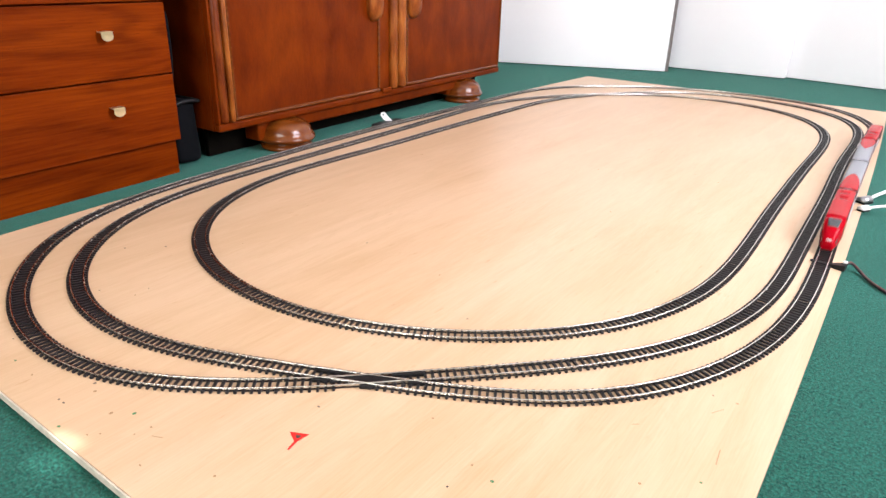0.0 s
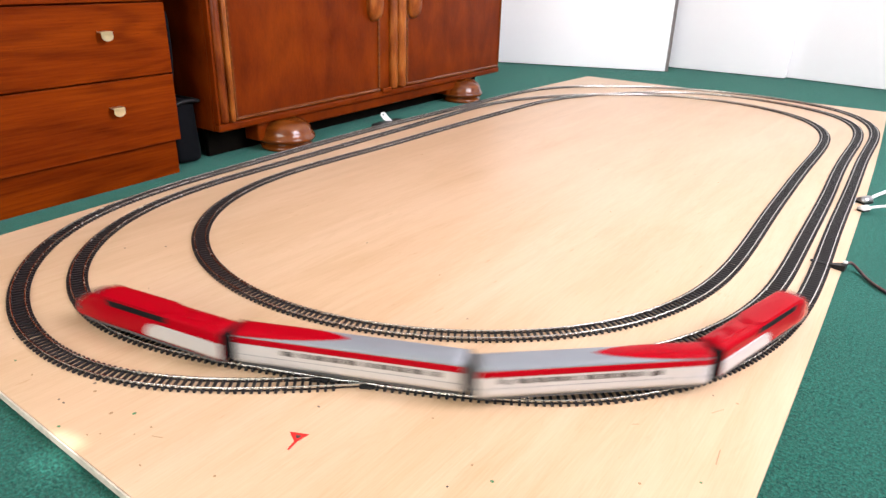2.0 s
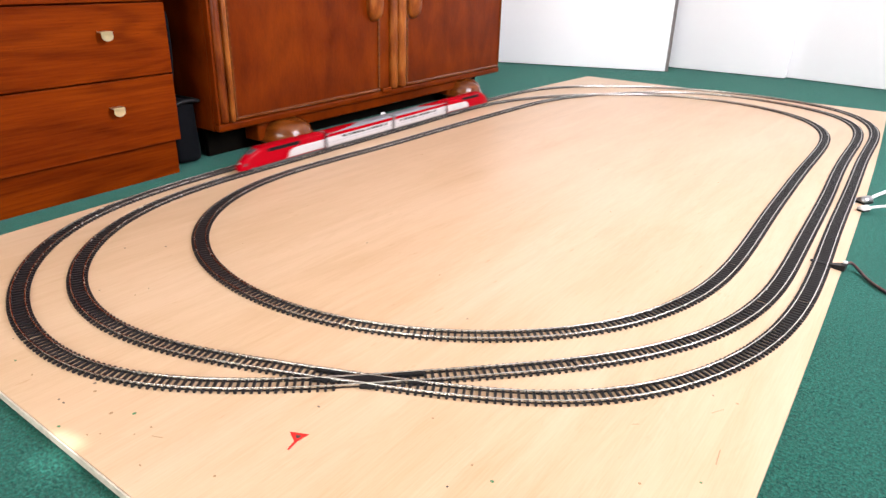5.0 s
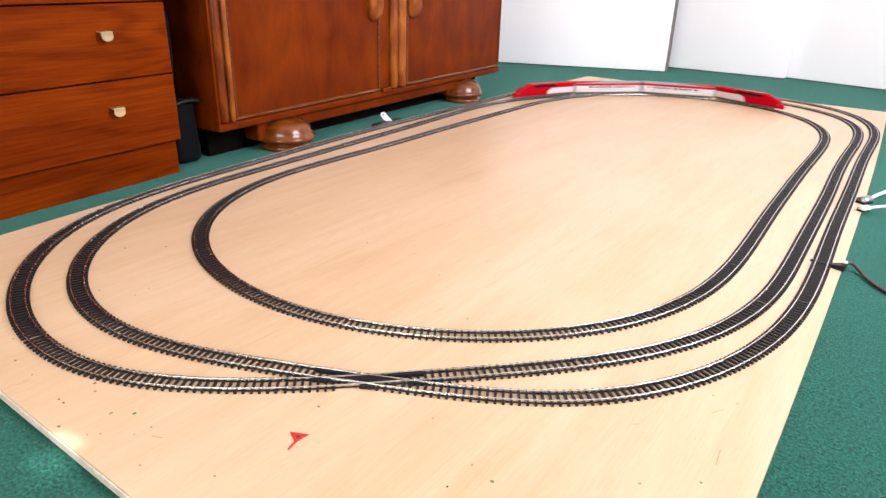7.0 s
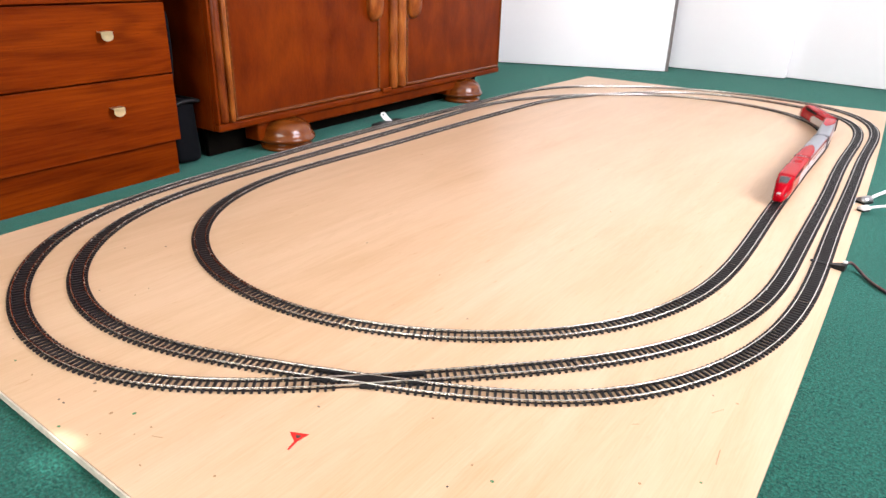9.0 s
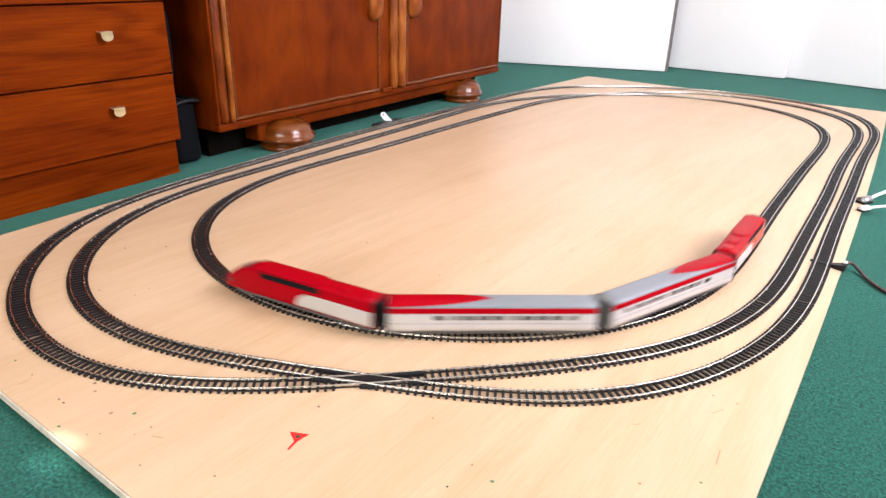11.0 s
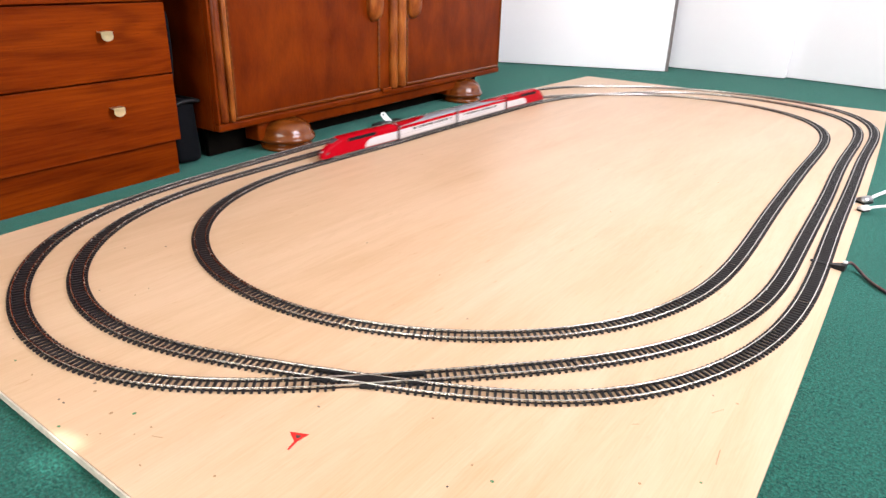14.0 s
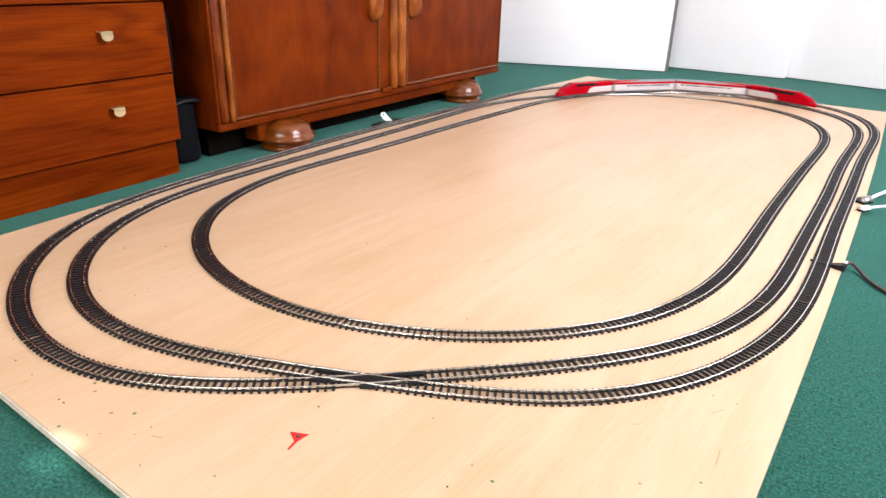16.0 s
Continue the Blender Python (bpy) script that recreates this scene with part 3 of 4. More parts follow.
def make_power_car(m):
    t = thing("power_car", m, "glossy red model train power car with white lower panels", "model train", "train cars")
    L = POWER_L / 2
    part("body", hull(power_shape, -L, L, 60), RED, t, "", True)

    def lower_edge(x):
        k = min(1.0, max(0.0, (-0.008 - x) / 0.030))
        return 0.93 - (0.93 - 0.62) * math.sqrt(1 - (1 - k) ** 2)

    for sg in (-1, 1):
        part("side_panel", patch(power_shape, -L + 0.001, -0.008, 30, lambda x: sg * lower_edge(x), const(sg * 0.965), 8, 0.0004), SILVER, t, "silver-white lower side panel", True)
        part("air_grille", patch(power_shape, -0.048, 0.054, 18, const(sg * 0.385), const(sg * 0.545), 5, 0.0004), LOUVRE, t, "long black louvre strip", True)
        part("headlight", patch(power_shape, 0.114, 0.121, 6, const(sg * 0.38), const(sg * 0.48), 4, 0.0005), WINDSCREEN, t, "smoked headlight lens", True)
        part("skirt", box(-L + 0.004, L - 0.028, sg * 0.0132 - 0.0022, sg * 0.0132 + 0.0022, 0.0040, 0.0100, 0.001, 1), SKIRT, t, "grey underframe skirt")
    part("windscreen", patch(power_shape, 0.080, 0.102, 12, lambda x: -0.17 + (x - 0.080) * 1.5, lambda x: 0.17 - (x - 0.080) * 1.5, 12, 0.0004), WINDSCREEN, t, "smoked grey windscreen", True)
    part("nose_lamp", patch(power_shape, 0.1262, 0.1290, 4, const(-0.10), const(0.10), 4, 0.0005), LAMP_WHITE, t, "white nose lamp", True)
    part("roof_fairing", patch(power_shape, -0.052, 0.070, 24, lambda x: -0.30 * min(1.0, (x + 0.056) / 0.02), lambda x: 0.30 * min(1.0, (x + 0.056) / 0.02), 12, 0.0016), RED, t, "raised red roof fairing", True)
    part("roof_pod", box(-0.094, -0.066, -0.0085, 0.0085, CAR_H - 0.003, CAR_H + 0.0016, 0.0018), RED, t, "low red roof equipment box", True)
    part("roof_pod", box(-0.128, -0.106, -0.0080, 0.0080, CAR_H - 0.003, CAR_H + 0.0012, 0.0018), RED, t, "low red roof equipment box", True)
    part("underframe", box(-L + 0.002, L - 0.03, -0.011, 0.011, 0.0045, 0.0100), SKIRT, t)
    part("corridor_end", box(-L - 0.0045, -L + 0.0002, -0.0178, 0.0178, 0.009, 0.0480, 0.003, 2), LOUVRE, t, "black corridor connector")
    bogie(t, -0.085)
    bogie(t, 0.072)
    return t


def make_coach(m):
    """A coach with its red-ended side at +x."""
    t = thing("train_coach", m, "silver model train coach with grey roof, red stripe and dark windows", "model train", "train cars")
    L = COACH_L / 2
    part("body", hull(coach_shape, -L, L, 16), SILVER, t, "", True)
    part("roof", patch(coach_shape, -L + 0.0005, L - 0.0005, 16, const(-0.42), const(0.42), 20, 0.0004), ROOF_GREY, t, "grey roof", True)

    def swoosh(x):
        k = min(1.0, max(0.0, (x - 0.002) / (L - 0.002)))
        return 0.37 * (1 - (1 - k) ** 2)

    part("roof_swoosh", patch(coach_shape, 0.0025, L - 0.0004, 24, lambda x: -swoosh(x), swoosh, 18, 0.0008), RED, t, "red curved roof flash", True)
    for sg in (-1, 1):
        part("stripe", patch(coach_shape, -L + 0.0005, L - 0.0005, 14, const(sg * 0.42), const(sg * 0.56), 4, 0.0004), RED, t, "red stripe along the cantrail", True)
        for i in range(10):
            x = -L + 0.026 + i * 0.0193
            part("window", patch(coach_shape, x, x + (0.0135 if i % 4 else 0.0090), 1, const(sg * 0.605), const(sg * 0.715), 2, 0.0003), GLASS_DARK, t)
        part("panel_line", patch(coach_shape, -L + 0.001, L - 0.001, 12, const(sg * 0.795), const(sg * 0.806), 1, 0.0003), ROOF_GREY, t, "thin grey panel line under the windows", True)
        part("door", patch(coach_shape, L - 0.040, L - 0.028, 1, const(sg * 0.60), const(sg * 0.955), 4, 0.0003), SILVER, t, "pale coach door")
        part("skirt", box(-L + 0.004, L - 0.004, sg * 0.0132 - 0.0022, sg * 0.0132 + 0.0022, 0.0045, 0.0100, 0.001, 1), SKIRT, t, "grey underframe skirt")
    part("underframe", box(-L + 0.002, L - 0.002, -0.011, 0.011, 0.0045, 0.0100), SKIRT, t)
    part("corridor_end", box(L - 0.0004, L + 0.0046, -0.0181, 0.0181, 0.009, 0.0488, 0.003, 2), LOUVRE, t, "black corridor connector")
    part("corridor_end", box(-L - 0.0048, -L + 0.0004, -0.0181, 0.0181, 0.010, 0.0485, 0.003, 2), SKIRT, t, "dark grey corridor bellows")
    bogie(t, -0.092)
    bogie(t, 0.092)
    return t


# seconds and metres along the track of the leading nose
RUN = ((0.0, 1.225), (0.5, 1.572), (1.0, 1.925), (1.5, 2.274), (2.0, 2.608), (2.5, 2.928), (3.0, 3.233), (3.5, 3.520), (4.0, 3.794), (6.5, 5.364), (7.0, 5.676), (7.5, 5.986), (8.0, 6.290), (8.5, 6.583), (9.0, 6.869), (11.5, 8.505), (12.0, 8.819), (12.5, 9.123), (13.0, 9.421), (13.5, 9.725), (14.0, 10.031), (14.5, 10.336), (15.0, 10.641), (15.5, 10.939), (16.0, 11.226))


def run_at(t):
    """Distance at t, by a smooth curve through RUN."""
    ts, ss = [r[0] for r in RUN], [r[1] for r in RUN]
    i = min(max(sum(1 for v in ts if v <= t) - 1, 0), len(ts) - 2)
    sl = lambda j: (ss[min(j + 1, len(ss) - 1)] - ss[max(j - 1, 0)]) / (ts[min(j + 1, len(ts) - 1)] - ts[max(j - 1, 0)])
    h = ts[i + 1] - ts[i]
    u = (t - ts[i]) / h
    return (2 * u ** 3 - 3 * u * u + 1) * ss[i] + (u ** 3 - 2 * u * u + u) * h * sl(i) + (3 * u * u - 2 * u ** 3) * ss[i + 1] + (u ** 3 - u * u) * h * sl(i + 1)


def car_pose(s, front, length, flip):
    """The pose of a car whose front end is front metres behind the leading nose, by its two bogies."""
    a, b = on_track(s - front - length * 0.17), on_track(s - front - length * 0.83)
    turn = math.degrees(math.atan2(a[1] - b[1], a[0] - b[0]))
    return pose((a[0] + b[0]) / 2, (a[1] + b[1]) / 2, RAIL_TOP, 0, 0, turn + (180 if flip else 0))


GAP = 0.010
CARS = []
_front = 0.0
_power, _coach = make_power_car(pose(0, 0, RAIL_TOP)), make_coach(pose(0, 0, RAIL_TOP))
for _ob, _len, _flip in ((_power, POWER_L, False), (_coach, COACH_L, False), (copy_thing(_coach, pose(0, 0, RAIL_TOP)), COACH_L, True), (copy_thing(_power, pose(0, 0, RAIL_TOP)), POWER_L, True)):
    CARS.append((_ob, _front, _len, _flip))
    _front += _len + GAP


def motions():
    for ob, front, length, flip in CARS:
        walk(ob, [(k / 10, car_pose(run_at(k / 10), front, length, flip)) for k in range(161)])


# ---- chest of drawers ----
def drawer_pull(parent, y, z):
    """A small folded brass tab."""
    b = bmesh.new()
    box(0.0, 0.017, y - 0.0125, y + 0.0125, z + 0.008, z + 0.0103, 0.001, 1, b)
    box(0.0147, 0.017, y - 0.0125, y + 0.0125, z + 0.001, z + 0.0095, 0.001, 1, b)
    join(b, lathe([(0.0, -0.00115), (0.0123, -0.00115), (0.0123, 0.00115), (0.0, 0.00115)], 24, Matrix.Translation((0.01585, y, z + 0.001)) @ Matrix.Diagonal((1, 1, 0.75, 1)) @ pose(0, 0, 0, 0, 90)))
    part("handle", b, BRASS, parent, "small folded brass tab pull")


def make_chest():
    # local x points out of the front, local y along the front; the corner nearest to the cabinet is the origin
    m = pose(-0.118, 0.636, 0, 0, 0, 3.8)
    t = thing("chest_of_drawers", m, "teak-effect chest of drawers with brass pulls", "chest of drawers")
    w = 0.78
    part("carcass", box(-0.46, -0.018, -w, 0.015, 0.078, 0.840, 0.002), TEAK, t)
    part("plinth", box(-0.44, -0.015, -w + 0.004, 0.010, 0.0, 0.0775, 0.001), TEAK, t)
    part("worktop", box(-0.47, 0.006, -w - 0.004, 0.019, 0.8405, 0.860, 0.002), TEAK, t)
    z = 0.080
    for h in (0.1505, 0.150, 0.150, 0.150, 0.155):
        d = part("drawer", box(-0.0175, 0.0, -w + 0.001, 0.014, z + 0.002, z + h - 0.0015, 0.0012), TEAK, t)
        for y in (-0.140, -w + 0.140):
            drawer_pull(d, y + 0.005, z + h * 0.565 + 0.003)
        z += h


make_chest()


# ---- old cabinet on bun feet ----
def bun_foot(parent, x, y):
    prof = [(0.062, 0.0), (0.068, 0.003), (0.070, 0.009), (0.066, 0.014), (0.060, 0.017), (0.060, 0.020), (0.073, 0.023), (0.078, 0.028), (0.077, 0.034), (0.071, 0.039), (0.0695, 0.046), (0.066, 0.056), (0.058, 0.067), (0.045, 0.0745), (0.026, 0.0790), (0.0, 0.0797)]
    part("bun_foot", lathe(prof, 40, pose(x, y, 0)), FOOT_WOOD, parent, "polished turned bun foot", True)


def reed(y0, y1, z0, z1, proud):
    """An upright half-round moulding with a rounded foot, proud of the carcass."""
    b = bmesh.new()
    n, rings = 10, []
    for z, k in ((z0, 0.55), (z0 + 0.003, 0.85), (z0 + 0.009, 1.0), (z1, 1.0)):
        mid, half = (y0 + y1) / 2, (y1 - y0) / 2 * k
        ring = [b.verts.new((-0.019 + (0.019 + proud * k) * math.sin(math.pi * i / n) ** 0.55, mid - half * math.cos(math.pi * i / n), z)) for i in range(n + 1)]
        rings.append(ring)
    for p, q in zip(rings, rings[1:]):
        for i in range(n):
            b.faces.new((p[i], p[i + 1], q[i + 1], q[i]))
        b.faces.new((p[0], q[0], q[n], p[n]))
    b.faces.new(rings[0])
    b.faces.new(rings[-1][::-1])
    return b


def pull_mesh(y0, y1, z0, z1):
    """A thick wooden grip, rounded at its foot and bellied in front."""
    b = bmesh.new()
    n, rings = 12, []
    mid, half = (y0 + y1) / 2, (y1 - y0) / 2
    for k in range(13):
        u = k / 12
        grow = math.sqrt(max(0.0, 1 - (1 - min(1.0, u * 3.2)) ** 2))
        w, d = half * (0.30 + 0.70 * grow) * (1 - 0.12 * u), 0.006 + 0.022 * grow
        rings.append([b.verts.new((-0.003 + d * math.sin(math.pi * i / n) ** 0.6, mid - w * math.cos(math.pi * i / n), z0 + (z1 - z0) * u)) for i in range(n + 1)])
    for p, q in zip(rings, rings[1:]):
        for i in range(n):
            b.faces.new((p[i], p[i + 1], q[i + 1], q[i]))
        b.faces.new((p[0], q[0], q[n], p[n]))
    b.faces.new(rings[0])
    b.faces.new(rings[-1][::-1])
    return b


def make_cabinet():
    t = thing("sideboard_cabinet", pose(-0.106, 0.747, 0, 0, 0, 2.45), "old varnished mahogany two-door cabinet on bun feet", "cabinet")
    w, d, h = 1.366, 0.46, 1.15
    part("carcass", box(-d, -0.020, 0.0, w, 0.080, h, 0.004), MAHOGANY, t)
    part("apron", box(-0.05, -0.012, 0.20, w - 0.19, 0.050, 0.0795, 0.004), MAHOGANY, t, "shaped base rail under the doors")
    # added panel behind the feet: the dark under the cabinet, as colour
    part("shade_panel", box(-0.105, -0.090, 0.03, w - 0.03, 0.0, 0.0795, 0.002), VOID_SHADE, t, "added black panel for the shade under the cabinet")
    part("bottom_rail", box(-0.0195, 0.001, 0.0, w, 0.080, 0.100, 0.006, 4), MAHOGANY, t)
    part("cabinet_top", box(-d - 0.01, 0.02, -0.02, w + 0.02, h + 0.0005, h + 0.03, 0.006), MAHOGANY, t)
    part("corner_moulding", box(-0.0195, 0.0, 0.0, 0.0070, 0.1005, h, 0.002, 2), MAHOGANY, t, "dark worn corner edge")
    part("corner_moulding", reed(0.0075, 0.0330, 0.1005, h, 0.008), REED_BROWN, t, "wide brown half-round corner reed", True)
    part("corner_moulding", reed(0.0345, 0.0500, 0.1005, h, 0.010), MOULDING, t, "golden worn corner reed", True)
    for y0, y1, hy in ((0.052, 0.616, 0.590), (0.752, 1.360, 0.784)):
        dr = part("door", box(-0.0195, -0.004, y0, y1, 0.1015, h - 0.02, 0.002), MAHOGANY, t, "plain mahogany door")
        for f in (box(-0.004, 0.001, y0, y1, 0.102, 0.110, 0.002, 1), box(-0.004, 0.001, y0, y0 + 0.008, 0.1105, h - 0.02, 0.002, 1), box(-0.004, 0.001, y1 - 0.008, y1, 0.1105, h - 0.02, 0.002, 1)):
            part("beading", f, FOOT_WOOD, dr, "thin worn edge beading")
        part("handle", pull_mesh(hy - 0.031, hy + 0.031, 0.308, 0.46), MOULDING, dr, "chunky carved wooden handle", True)
    part("pilaster_groove", box(-0.0195, -0.010, 0.617, 0.673, 0.1005, h, 0.001, 1), MAHOGANY, t, "flat dark recess between the doors")
    part("pilaster_reed", reed(0.674, 0.706, 0.1005, h, 0.006), MOULDING, t, "golden worn centre reed", True)
    part("pilaster_reed", reed(0.708, 0.750, 0.1005, h, 0.009), MOULDING, t, "golden worn centre reed", True)
    part("latch", box(-0.006, 0.008, 0.622, 0.664, 0.094, 0.110, 0.003), MAHOGANY, t, "small worn wooden block")
    for y in (0.212, w - 0.262):
        bun_foot(t, -0.015, y + 0.015)
        part("leg_block", box(-0.075, -0.022, y - 0.075, y + 0.010, 0.030, 0.0797, 0.004), MAHOGANY, t, "square bracket block behind the foot")
        bun_foot(t, -d + 0.08, y)


make_cabinet()


# ---- black bag between the two ----
def make_bag():
    t = thing("shoulder_bag", pose(-0.206, 0.700, 0, 0, 0, 8), "black nylon bag standing between chest and cabinet", "bag")
    b = box(-0.13, 0.035, -0.035, 0.035, 0.003, 0.155, 0.016, 3)
    for v in b.verts:
        v.co.x += 0.006 * math.sin(40 * v.co.z) + 0.004 * math.sin(90 * v.co.y)
    part("body", b, BLACK_CLOTH, t, "", True)
    part("rim", tube(curve_points([(0.036, -0.034, 0.150), (0.043, 0.0, 0.156), (0.038, 0.036, 0.151), (-0.05, 0.04, 0.152)], 24), 0.0045), BLACK_PLASTIC, t, "black piped rim", True)
    part("strap", tube(curve_points([(0.02, -0.028, 0.15), (0.03, -0.02, 0.24), (0.005, 0.0, 0.35), (-0.03, 0.01, 0.26), (-0.04, 0.012, 0.15)], 32), 0.004), BLACK_CLOTH, t, "thin black shoulder strap", True)


make_bag()


# ---- small things round the board ----
def make_power_clip():
    x, y = 1.186, 1.006
    t = thing("power_clip", pose(x, y, BOARD_TOP), "black track power clip with a dark lead", "power clip")
    part("clip_plate", box(-0.029, 0.0, -0.004, 0.006, 0.0031, 0.0046, 0.0006), BLACK_PLASTIC, t, "flat black clip plate across the sleepers")
    b = bmesh.new()
    low = [(0.000, -0.0035), (0.024, -0.0110), (0.026, 0.0110), (0.000, 0.0060)]
    v0 = [b.verts.new((*q, 0.0)) for q in low]
    v1 = [b.verts.new((q[0], q[1] * 0.85, 0.005 + 0.22 * q[0])) for q in low]
    b.faces.new(v0[::-1])
    b.faces.new(v1)
    for i in range(4):
        b.faces.new((v0[i], v0[(i + 1) % 4], v1[(i + 1) % 4], v1[i]))
    part("plug", b, BLACK_PLASTIC, t, "black wedge-shaped plug")
    part("plug_tip", box(0.0185, 0.0260, 0.0010, 0.0080, 0.0100, 0.0145, 0.002), WIRE_WHITE, t, "white plug tip")
    for dy, name, mat, label in ((0.0, "lead", BLACK_PLASTIC, "black wire"), (0.0042, "lead", WIRE_RED, "dark red wire")):
        keys = [(0.024, 0.004 + dy, 0.009), (0.030, 0.030 + dy, 0.003), (0.044, 0.028 + dy, -0.006), (0.059, 0.003 + dy, -0.0085), (0.088, -0.032 + dy, -0.009), (0.17, -0.110 + dy, -0.009), (0.32, -0.20 + dy, -0.009)]
        part(name, tube(curve_points(keys, 60), 0.0019), mat, t, label, True)


make_power_clip()


def make_board_clip(x, y, arm, big):
    t = thing("spring_clamp", pose(x, y, BOARD_TOP, 0, 0, 60), "small steel clamp with a white handle on the board edge", "clamp", "edge clamps")
    k = 0.86 if big else 0.66
    part("jaw", box(-0.017 * k, 0.017 * k, -0.013 * k, 0.013 * k, 0.0, 0.006 * k, 0.002), BLACK_PLASTIC, t, "black rubber jaw")
    cap = bmesh.new()
    prof = [(-0.013 * k * math.cos(math.pi * a / 10), 0.0062 * k + 0.012 * k * math.sin(math.pi * a / 10)) for a in range(11)]
    ends = [[cap.verts.new((e * 0.016 * k, u, v)) for u, v in prof] for e in (-1, 1)]
    for a in range(10):
        cap.faces.new((ends[0][a], ends[0][a + 1], ends[1][a + 1], ends[1][a]))
    cap.faces.new((ends[0][0], ends[1][0], ends[1][10], ends[0][10]))
    cap.faces.new(ends[0])
    cap.faces.new(ends[1][::-1])
    part("cap", cap, STEEL_GREY if big else WIRE_WHITE, t, "rounded bright steel cap", True)
    a = Vector((arm[0] - x, arm[1] - y, 0.002))
    turned = Matrix.Rotation(radians(-60), 3, "Z") @ a
    part("arm", tube(curve_points([(0.012 * k, 0.0, 0.009 * k), tuple(turned * 0.35 + Vector((0, 0, 0.007))), tuple(turned * 0.7 + Vector((0, 0, 0.005))), tuple(turned)], 20), 0.0034 * k + 0.0008), WIRE_WHITE, t, "white coated arm", True)


solid("white_tape", box(1.166, 1.179, 1.416, 1.470, BOARD_TOP + 0.0002, BOARD_TOP + 0.0006), WIRE_WHITE, "small strip of white tape on the plywood", "tape")
make_board_clip(1.194, 1.440, (1.262, 1.655), True)
make_board_clip(1.199, 1.378, (1.290, 1.483), False)


def make_tag():
    t = thing("point_lever", pose(-0.100, 1.354, 0), "white lever with a hole on a black base beside the track", "lever")
    part("base", box(-0.012, 0.016, -0.06, 0.06, 0.0, 0.013, 0.002), BLACK_PLASTIC, t, "black plastic base")
    b = bmesh.new()
    n = 20
    ring = [(0.009 * math.cos(2 * math.pi * i / n), 0.009 * math.sin(2 * math.pi * i / n) + 0.03) for i in range(n)]
    prof = [(x, y) if y > 0.03 else (math.copysign(0.0085, x) if abs(x) > 0.002 else x, (y - 0.03) * 3.6 + 0.03) for x, y in ring]
    hole = [(0.003 * math.cos(2 * math.pi * i / n), 0.003 * math.sin(2 * math.pi * i / n) + 0.031) for i in range(n)]
    lay = [[b.verts.new((x, z, y)) for x, y in p] for p in (prof, hole) for z in (-0.002, 0.002)]
    for i in range(n):
        j = (i + 1) % n
        b.faces.new((lay[0][i], lay[0][j], lay[1][j], lay[1][i]))
        b.faces.new((lay[2][i], lay[3][i], lay[3][j], lay[2][j]))
        b.faces.new((lay[0][i], lay[2][i], lay[2][j], lay[0][j]))
        b.faces.new((lay[1][i], lay[1][j], lay[3][j], lay[3][i]))
    up = Vector((-0.55, -0.35, 0.72)).normalized()
    face = Vector((1.3, -1.5, 0.6))
    face = (face - up * face.dot(up)).normalized()
    turn = Matrix((face.cross(up), face, up)).transposed().to_4x4()
    bmesh.ops.transform(b, matrix=Matrix.Translation((0.002, 0.012, 0.008)) @ turn, verts=b.verts)
    part("lever", b, WIRE_WHITE, t, "white plastic lever")


make_tag()


def make_sticker():
    t = thing("arrow_sticker", pose(0.811, 0.149, BOARD_TOP), "red triangular sticker with a dark centre and a stem", "sticker")
    b = bmesh.new()
    def slab(bm, pts, z0, z1):
        lo = [bm.verts.new((*p, z0)) for p in pts]
        hi = [bm.verts.new((*p, z1)) for p in pts]
        bm.faces.new(hi)
        bm.faces.new(lo[::-1])
        for i in range(len(pts)):
            j = (i + 1) % len(pts)
            bm.faces.new((lo[i], lo[j], hi[j], hi[i]))
        return bm
    part("triangle", slab(b, [(-0.0105, 0.0020), (0.0088, 0.0112), (0.0070, -0.0068)], 0, 0.0004), STICKER_RED, t)
    part("stem", slab(bmesh.new(), [(0.0045, -0.0055), (0.0075, -0.0050), (0.0105, -0.018), (0.0085, -0.0185)], 0, 0.0004), STICKER_RED, t)
    part("centre", slab(bmesh.new(), [(-0.001, 0.002), (0.004, 0.0045), (0.005, 0.001), (0.003, -0.001)], 0.0003, 0.0008), BLACK_FLECK, t, "small dark centre patch")


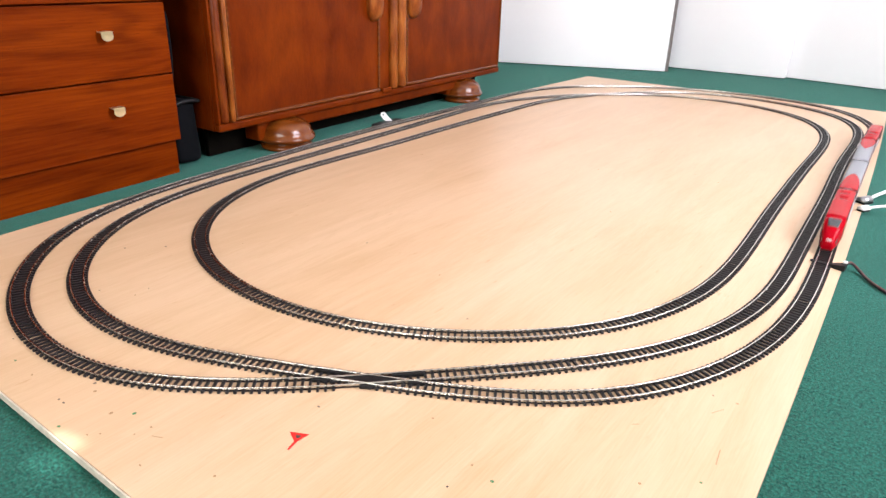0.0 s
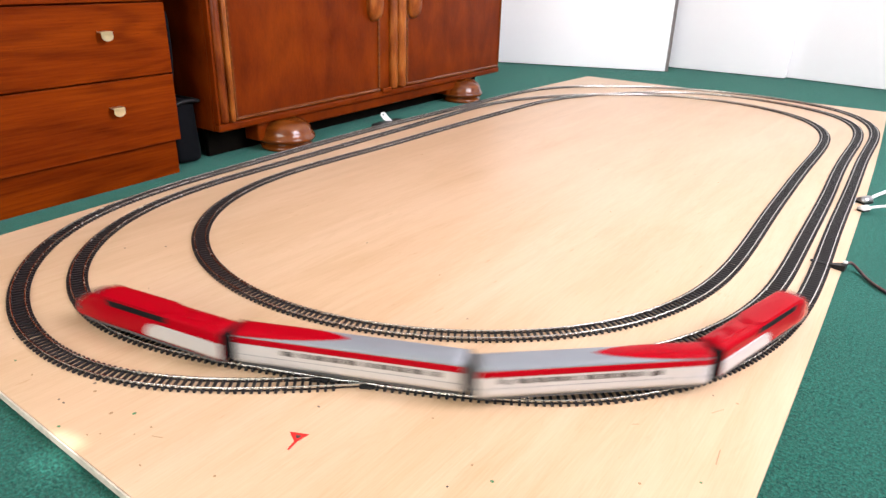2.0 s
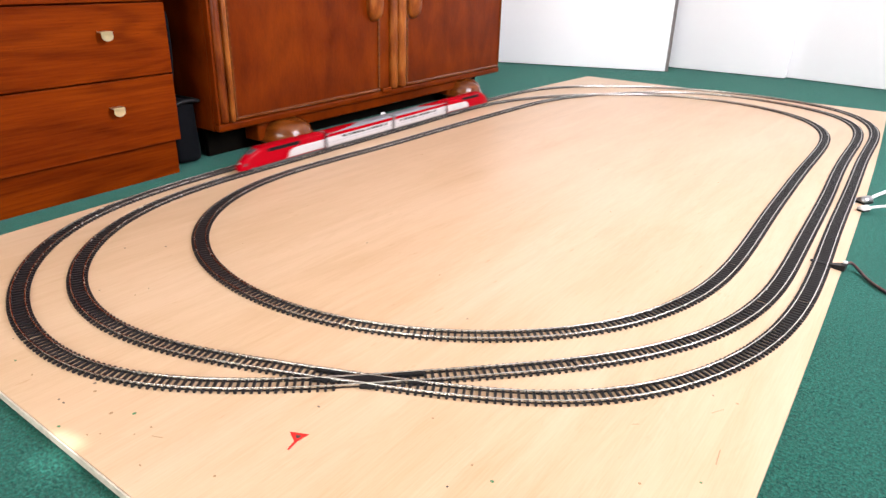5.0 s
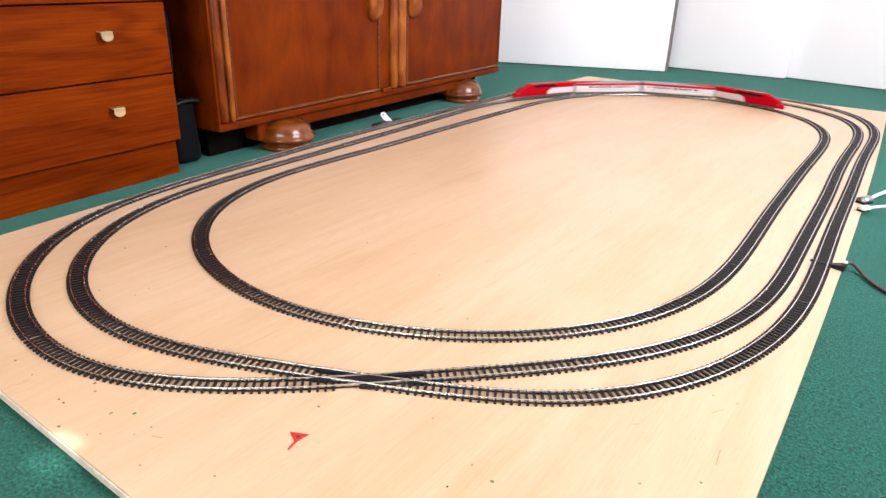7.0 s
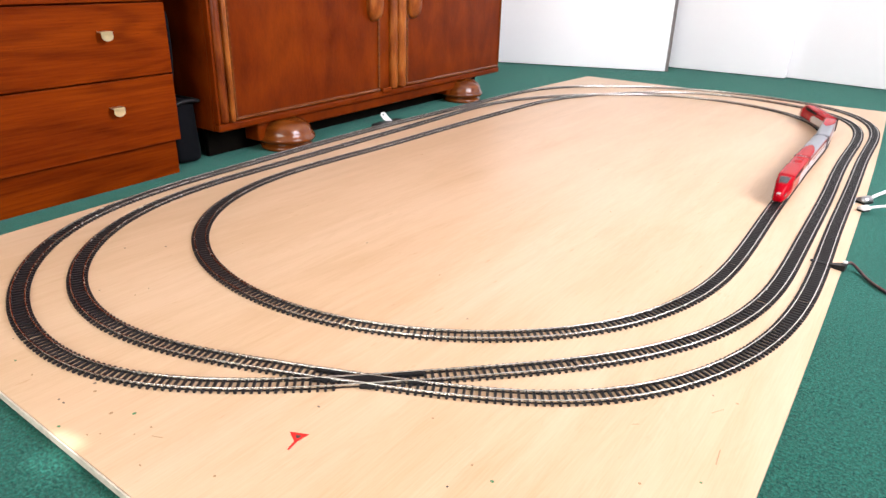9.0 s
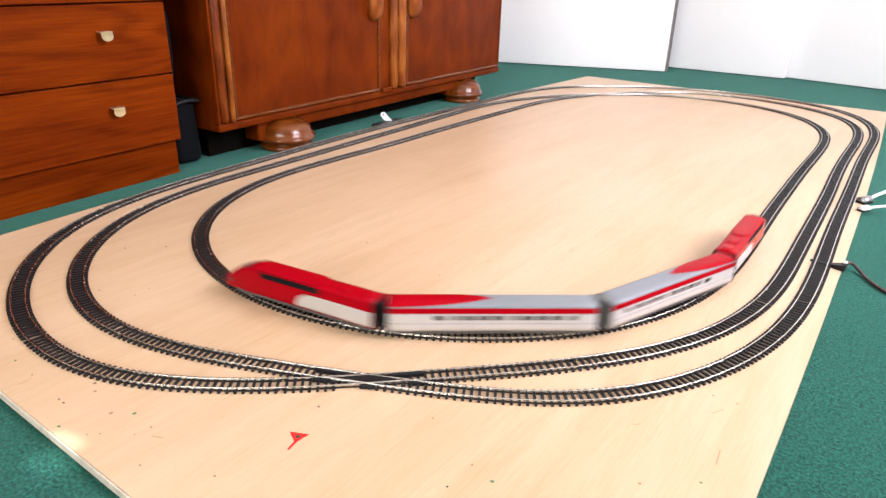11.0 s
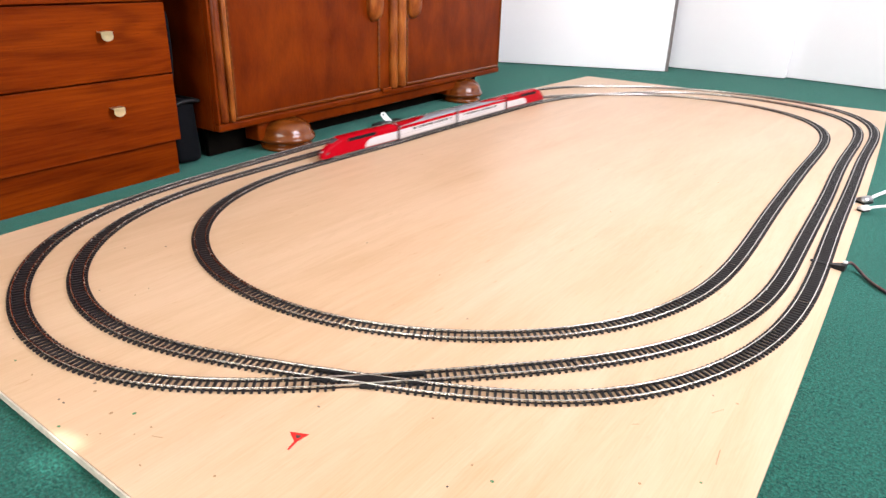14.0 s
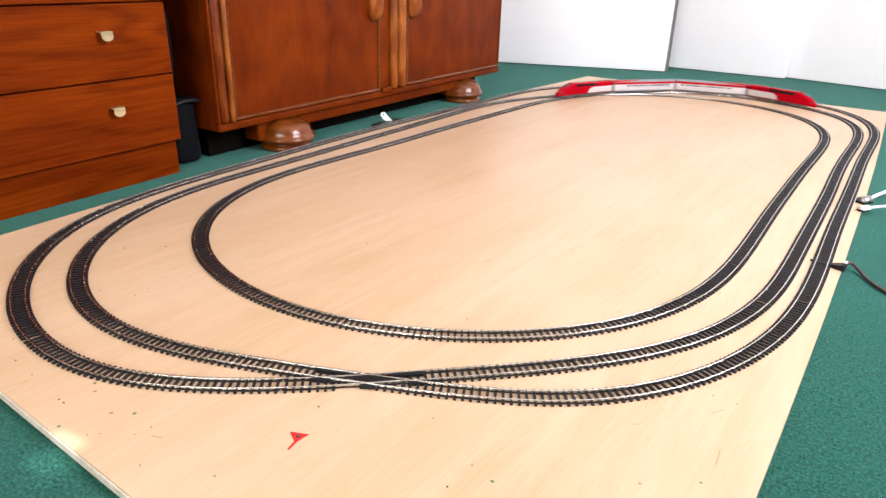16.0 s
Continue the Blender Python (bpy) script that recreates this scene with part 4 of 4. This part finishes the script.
make_sticker()


def make_marks():
    """Knots, paint flecks and nail holes on the sheet."""
    rnd = random.Random(5)
    spots = [(0.574, 0.064, 0), (0.626, 0.054, 0), (0.641, 0.020, 0), (0.650, 0.029, 0), (0.678, 0.050, 0), (0.725, 0.028, 0), (0.681, 0.067, 0), (0.980, 0.227, 0), (0.905, 0.262, 0), (0.794, 0.063, 0), (0.486, 0.036, 0), (0.390, 0.222, 0), (1.164, 0.499, 0), (1.122, 0.305, 0), (0.354, 0.443, 0), (0.295, 0.651, 0), (0.605, 0.009, 1), (0.646, 0.069, 1), (1.008, 0.220, 1), (1.169, 0.343, 1), (0.439, 0.038, 1), (0.559, 0.072, 2), (0.558, 0.032, 2), (0.568, 0.032, 2), (0.978, 0.188, 2), (0.218, 0.306, 2), (0.264, 0.353, 2), (0.336, 0.198, 2), (0.386, 0.246, 2), (0.384, 0.059, 2), (0.793, 0.200, 2), (1.137, 0.498, 2), (0.516, 0.584, 2), (0.620, 0.905, 2)]
    for i in range(14):
        spots.append((rnd.uniform(0.2, 1.0), rnd.uniform(0.35, 2.0), rnd.choice((0, 0, 2))))
    for x, y, kind in spots:
        r = rnd.uniform(0.0010, 0.0019) * (1.15 if kind == 1 else 1.0)
        b = lathe([(r, 0.0), (r * 0.8, 0.0003), (0.0, 0.0004)], 9, Matrix.Diagonal((1.0, rnd.uniform(0.6, 1.3), 1.0, 1.0)))
        o = part(("knot", "paint_fleck", "nail_hole")[kind], b, (KNOT, GREEN_DOT, BLACK_FLECK)[kind], BOARD)
        o.location = (x, y, BOARD_TOP)
    for x, y, turn, size in ((1.172, 0.391, 96, 0.026), (1.150, 0.470, 60, 0.018), (0.700, 0.062, 25, 0.012), (1.085, 0.390, 40, 0.008)):
        o = part("scratch", box(-size / 2, size / 2, -0.0004, 0.0004, 0.0, 0.0002, 0.00008, 1), KNOT, BOARD, "thin brown split in the veneer")
        o.matrix_local = pose(x, y, BOARD_TOP, 0, 0, turn)


make_marks()

motions()
